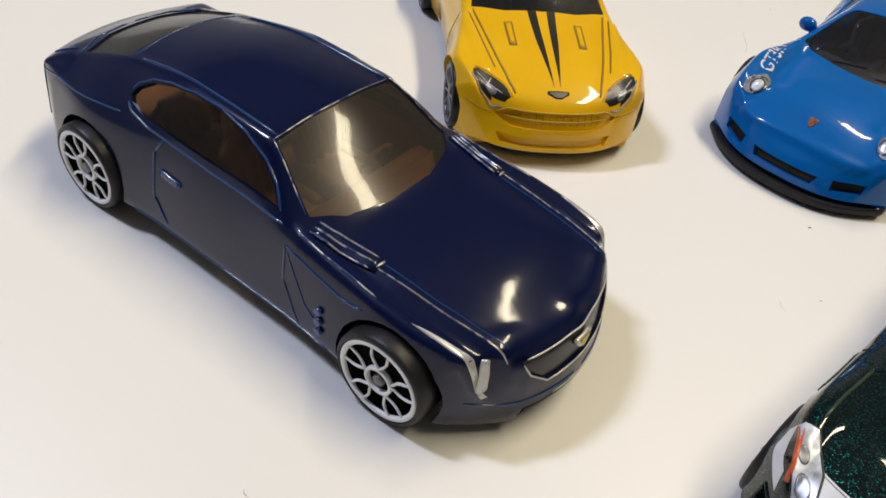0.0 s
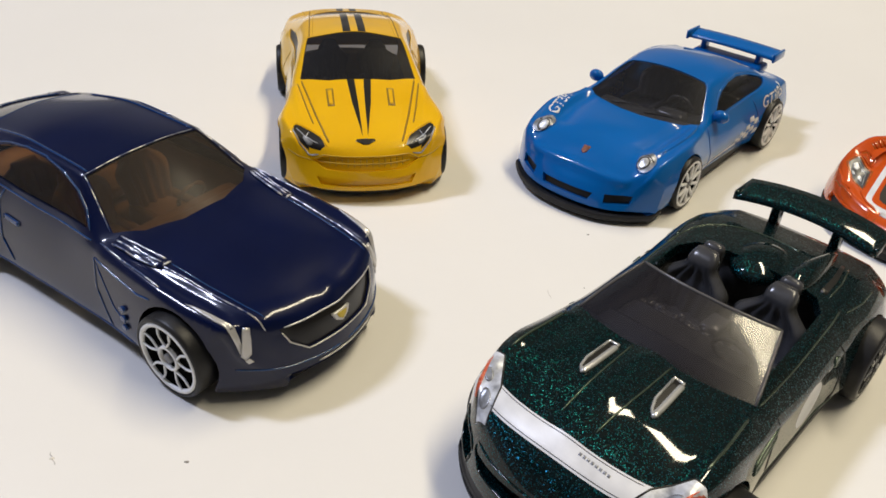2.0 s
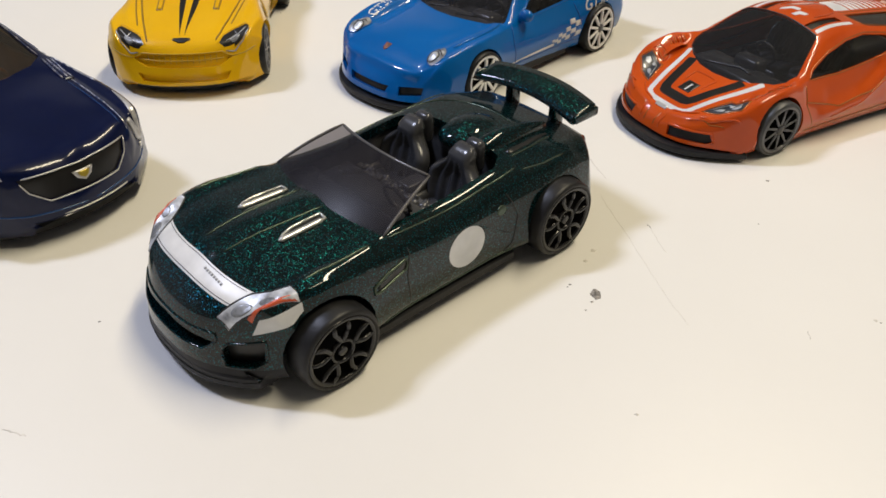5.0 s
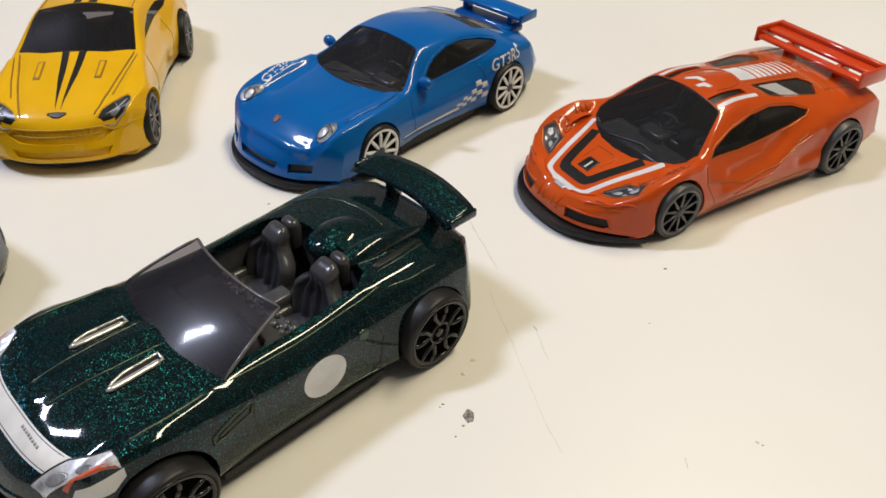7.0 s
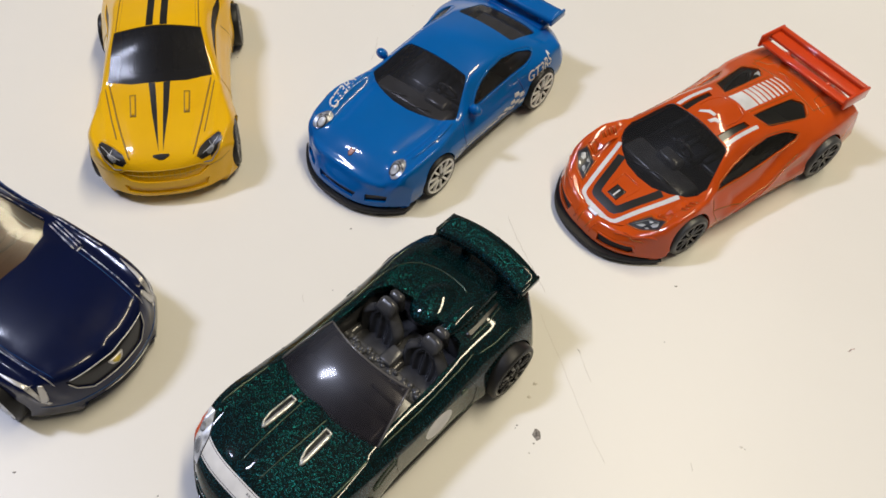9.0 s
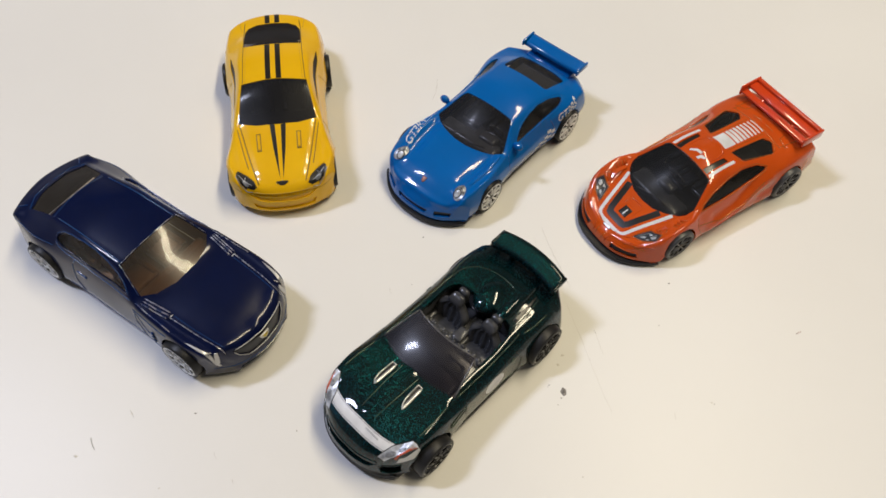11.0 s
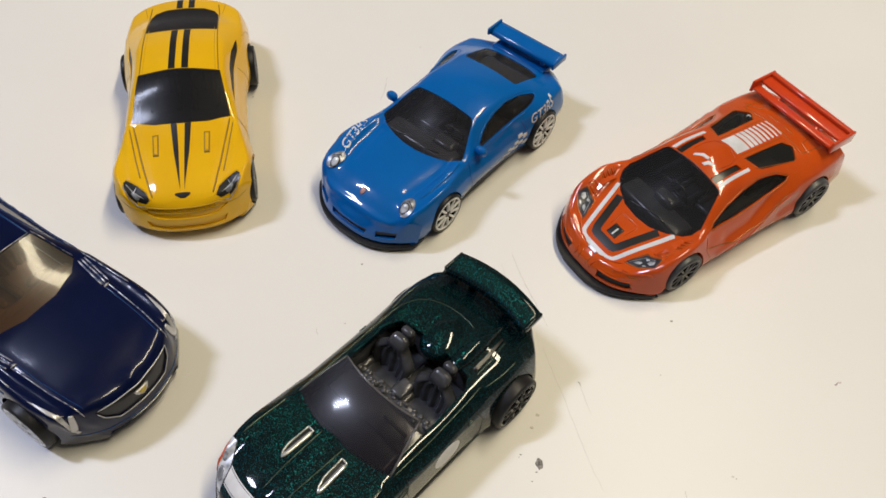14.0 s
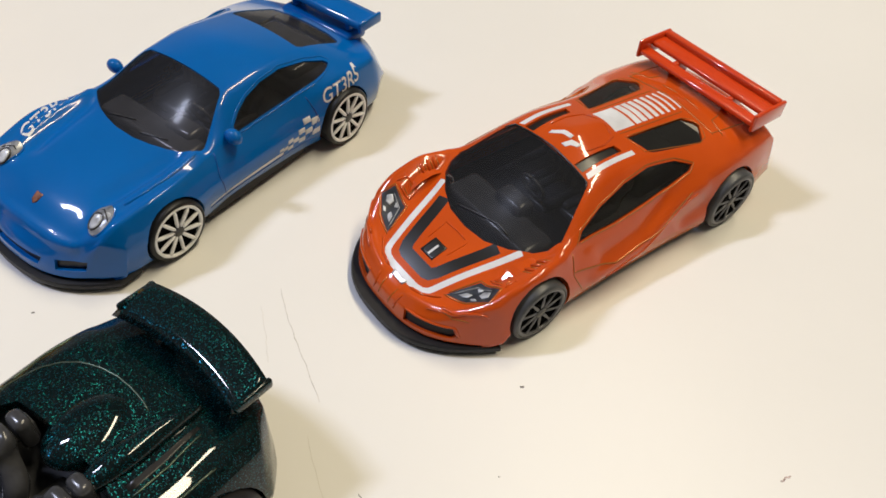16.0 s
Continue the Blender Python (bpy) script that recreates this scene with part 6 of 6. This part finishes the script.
    line_on("deck_seam", car, tree, "top", [(-8, -12.1), (-13, -12.0), (-16, -11.6), (-18.2, -10.9), (-20, -9.8), (-21.4, -8.2), (-22.4, -6), (-23.0, -3.6), (-23.1, -1), (-22.9, 1.4), (-22.3, 3.4)], 0.13, GREEN_GLINT, mirror=False)
    line_on("door_seam", car, tree, "side", [(7.4, 12.9), (8.0, 9), (7.4, 4.2)], 0.11, BLACK_PRINT)
    line_on("door_seam", car, tree, "side", [(-10.6, 13.0), (-12.0, 9.6), (-11.0, 5.4), (-9.0, 4.2)], 0.11, BLACK_PRINT)
    patch_on("wing_vent_slot", car, tree, "side", [(8.2, 11.5), (12.9, 10.1), (12.9, 9.6), (8.4, 10.6)], BLACK_PRINT, lift=0.08)
    line_on("wing_vent", car, tree, "side", [(7.9, 11.9), (11.0, 11.2), (13.5, 10.3), (13.6, 9.5), (12.6, 9.2), (8.2, 10.3), (7.9, 11.9)], 0.24, GREEN_GLINT)
    line_on("sill_line", car, tree, "side", [(12.5, 4.0), (0, 4.0), (-12, 4.3)], 0.16, GREEN_GLINT)
    patch_on("fuel_cap", car, tree, "side", disc(-9.0, 11.4, 0.9, 0.7, 14), GREEN_GLINT, lift=0.15)
    line_on("haunch_crease", car, tree, "top", [(-15, 12.3), (-19, 12.9), (-24, 12.8)], 0.14, GREEN_GLINT)
    # headrest fairing behind the driver
    fairing = blob(-19.5, 5.4, 15.3, 7.6, 2.2, 2.0)
    for v in fairing.verts:
        back = smoothstep(14, 27, -v.co.x)
        v.co.y = 5.4 + (v.co.y - 5.4) * (1 - 0.55 * back) + 0.8 * back
        v.co.z -= 0.5 * back
    patch_on("deck_vent", car, tree, "top", [(-15.6, 8.3), (-15.6, 9.2), (-20, 9.0), (-25, 8.2), (-25, 7.7), (-20, 8.2)], BLACK_PRINT, lift=0.05, mirror=False)
    line_on("deck_seam", car, tree, "top", [(-15.4, 9.7), (-20, 9.6), (-25.4, 8.7)], 0.14, GREEN_GLINT, mirror=False)
    part("deck_lobe", blob(-17.2, -0.4, 14.6, 5.4, 4.0, 1.9), GREEN, car)
    part("headrest_fairing", fairing, GREEN, car)
    # windscreen
    glass, norm = [], []
    cols, rws = 24, 8
    for r in range(rws + 1):
        f = r / rws
        for k in range(cols + 1):
            u = -1 + 2 * k / cols
            base = Vector((12.2 - 2.7 * abs(u) ** 2.2, 11.8 * u, 15.1 - 0.7 * u * u))
            tip = Vector((0.9 - 1.3 * abs(u) ** 2.2, 9.3 * u, 18.4 - 0.4 * u * u))
            p = base.lerp(tip, f)
            p.z += (0.32 + 0.2 * (1 - u * u)) * math.sin(math.pi * f)
            glass.append(p * MM)
    quads = [[r * (cols + 1) + k, r * (cols + 1) + k + 1, (r + 1) * (cols + 1) + k + 1, (r + 1) * (cols + 1) + k] for r in range(rws) for k in range(cols)]
    screen = link_mesh("windscreen", glass, quads, SMOKE_CLEAR, car, "smoke-tinted clear plastic windscreen")
    edge = [v / MM for v in glass[-(cols + 1):]]
    sides = [[glass[r * (cols + 1)] / MM for r in range(rws + 1)], [glass[r * (cols + 1) + cols] / MM for r in range(rws + 1)]]
    for pts in (edge, *sides):
        part("screen_frame", tube(pts, 0.22, 8), SMOKE_EDGE, screen)
    # cockpit
    part("cockpit_tub", joined(slab((-15.5, -11.2, 3.2), (12, 11.2, 6.4), 0.8), slab((-16.5, -11, 4), (-14.9, 11, 14.6), 0.5), slab((-15, -11.3, 4), (11, -10.6, 13.0), 0.3), slab((-15, 10.6, 4), (11, 11.3, 13.0), 0.3)), SEAT, car, "dark grey plastic cockpit tub")
    part("dashboard", joined(slab((4.4, -10.6, 9.5), (11.5, 10.6, 13.4), 1.3, 3), slab((-1.6, -10.3, 9.0), (6, 10.3, 11.6), 0.9, 3)), COCKPIT, car, "dark grey ribbed dashboard")
    rough = random.Random(7)
    part("cockpit_trim", joined(slab((-4.4, -10.2, 8.4), (-1.4, 10.2, 10.0), 0.5, 2), *[blob(-2.9 + rough.uniform(-1.0, 1.0), -9.6 + 0.4 * k, 10.0 + rough.uniform(-0.2, 0.3), rough.uniform(0.4, 0.8), rough.uniform(0.4, 0.7), rough.uniform(0.35, 0.6)) for k in range(49)]), SEAT, car, "rough-moulded dark grey cockpit trim")
    part("centre_console", joined(slab((-13, -1.5, 6), (5, 1.5, 9.6), 0.6, 3), slab((-7.5, -1.4, 9.2), (-3.5, 1.4, 11.0), 0.4, 2)), SEAT, car)
    for y in (5.5, -5.5):
        bucket_seat(car, -8.6, y, 6.2, 18.0, COCKPIT, 4.7, 3.0, sport=True)
    rim = [(1.9 + 0.7 * math.cos(a), 5.4 + 2.5 * math.sin(a), 13.4 + 2.1 * math.cos(a)) for a in (2 * math.pi * k / 20 for k in range(21))]
    part("steering_wheel", tube(rim, 0.35, 8), SEAT, car)
    # rear wing
    blade = bmesh.new()
    rows = []
    for k in range(25):
        y = -10.4 + 20.8 * k / 24
        f = y / 10.4
        lift, sweep = 0.65 * (1 - f * f), 1.4 * f * f
        rows.append([blade.verts.new((px + sweep, y, pz + lift)) for px, pz in ((-28.7, 16.6), (-30.4, 17.3), (-33.2, 17.7), (-34.4, 18.0), (-34.5, 17.4), (-32.4, 16.7), (-29.6, 16.1))])
    for a, b in zip(rows[:-1], rows[1:]):
        for k in range(7):
            blade.faces.new((a[k], b[k], b[(k + 1) % 7], a[(k + 1) % 7]))
    blade.faces.new(rows[0])
    blade.faces.new(rows[-1][::-1])
    bmesh.ops.recalc_face_normals(blade, faces=blade.faces)
    wing = part("rear_wing", blade, GREEN, car, "green raised rear wing")
    for sy in (1, -1):
        part("end_plate", slab((-33.6, sy * 10.4 - 0.4, 16.1), (-28.2, sy * 10.4 + 0.4, 17.6), 0.35), GREEN, wing)
        part("strut", slab((-32.4, sy * 4.6 - 0.7, 12.4), (-29.8, sy * 4.6 + 0.7, 17.6), 0.5), GREEN, wing)
    plate("front_lip", BASE, car, 34.5, 26.5, 12.9, 2.0, 3.9, 9.0, 0, (20.3,), "black front lip")
    plate("chassis", BASE, car, 33, -32, 14.7, 1.6, 3.2, 9, 6.5, (20.3, -20.3), "black base plate and side skirts")
    for x in (20.3, -20.3):
        for side in (1, -1):
            wheel(car, x, side, (17.4 if x > 0 else 17.2) if side > 0 else 15.3, 5.7 if x > 0 else 6.0, RIM_DARK, 5, ((-0.14, -0.10), (0.14, 0.10)), 0.36, cap=RIM_DARK, looped=True)
    return car


navy_coupe()
yellow_coupe()
blue_coupe()
orange_racer()
green_roadster()
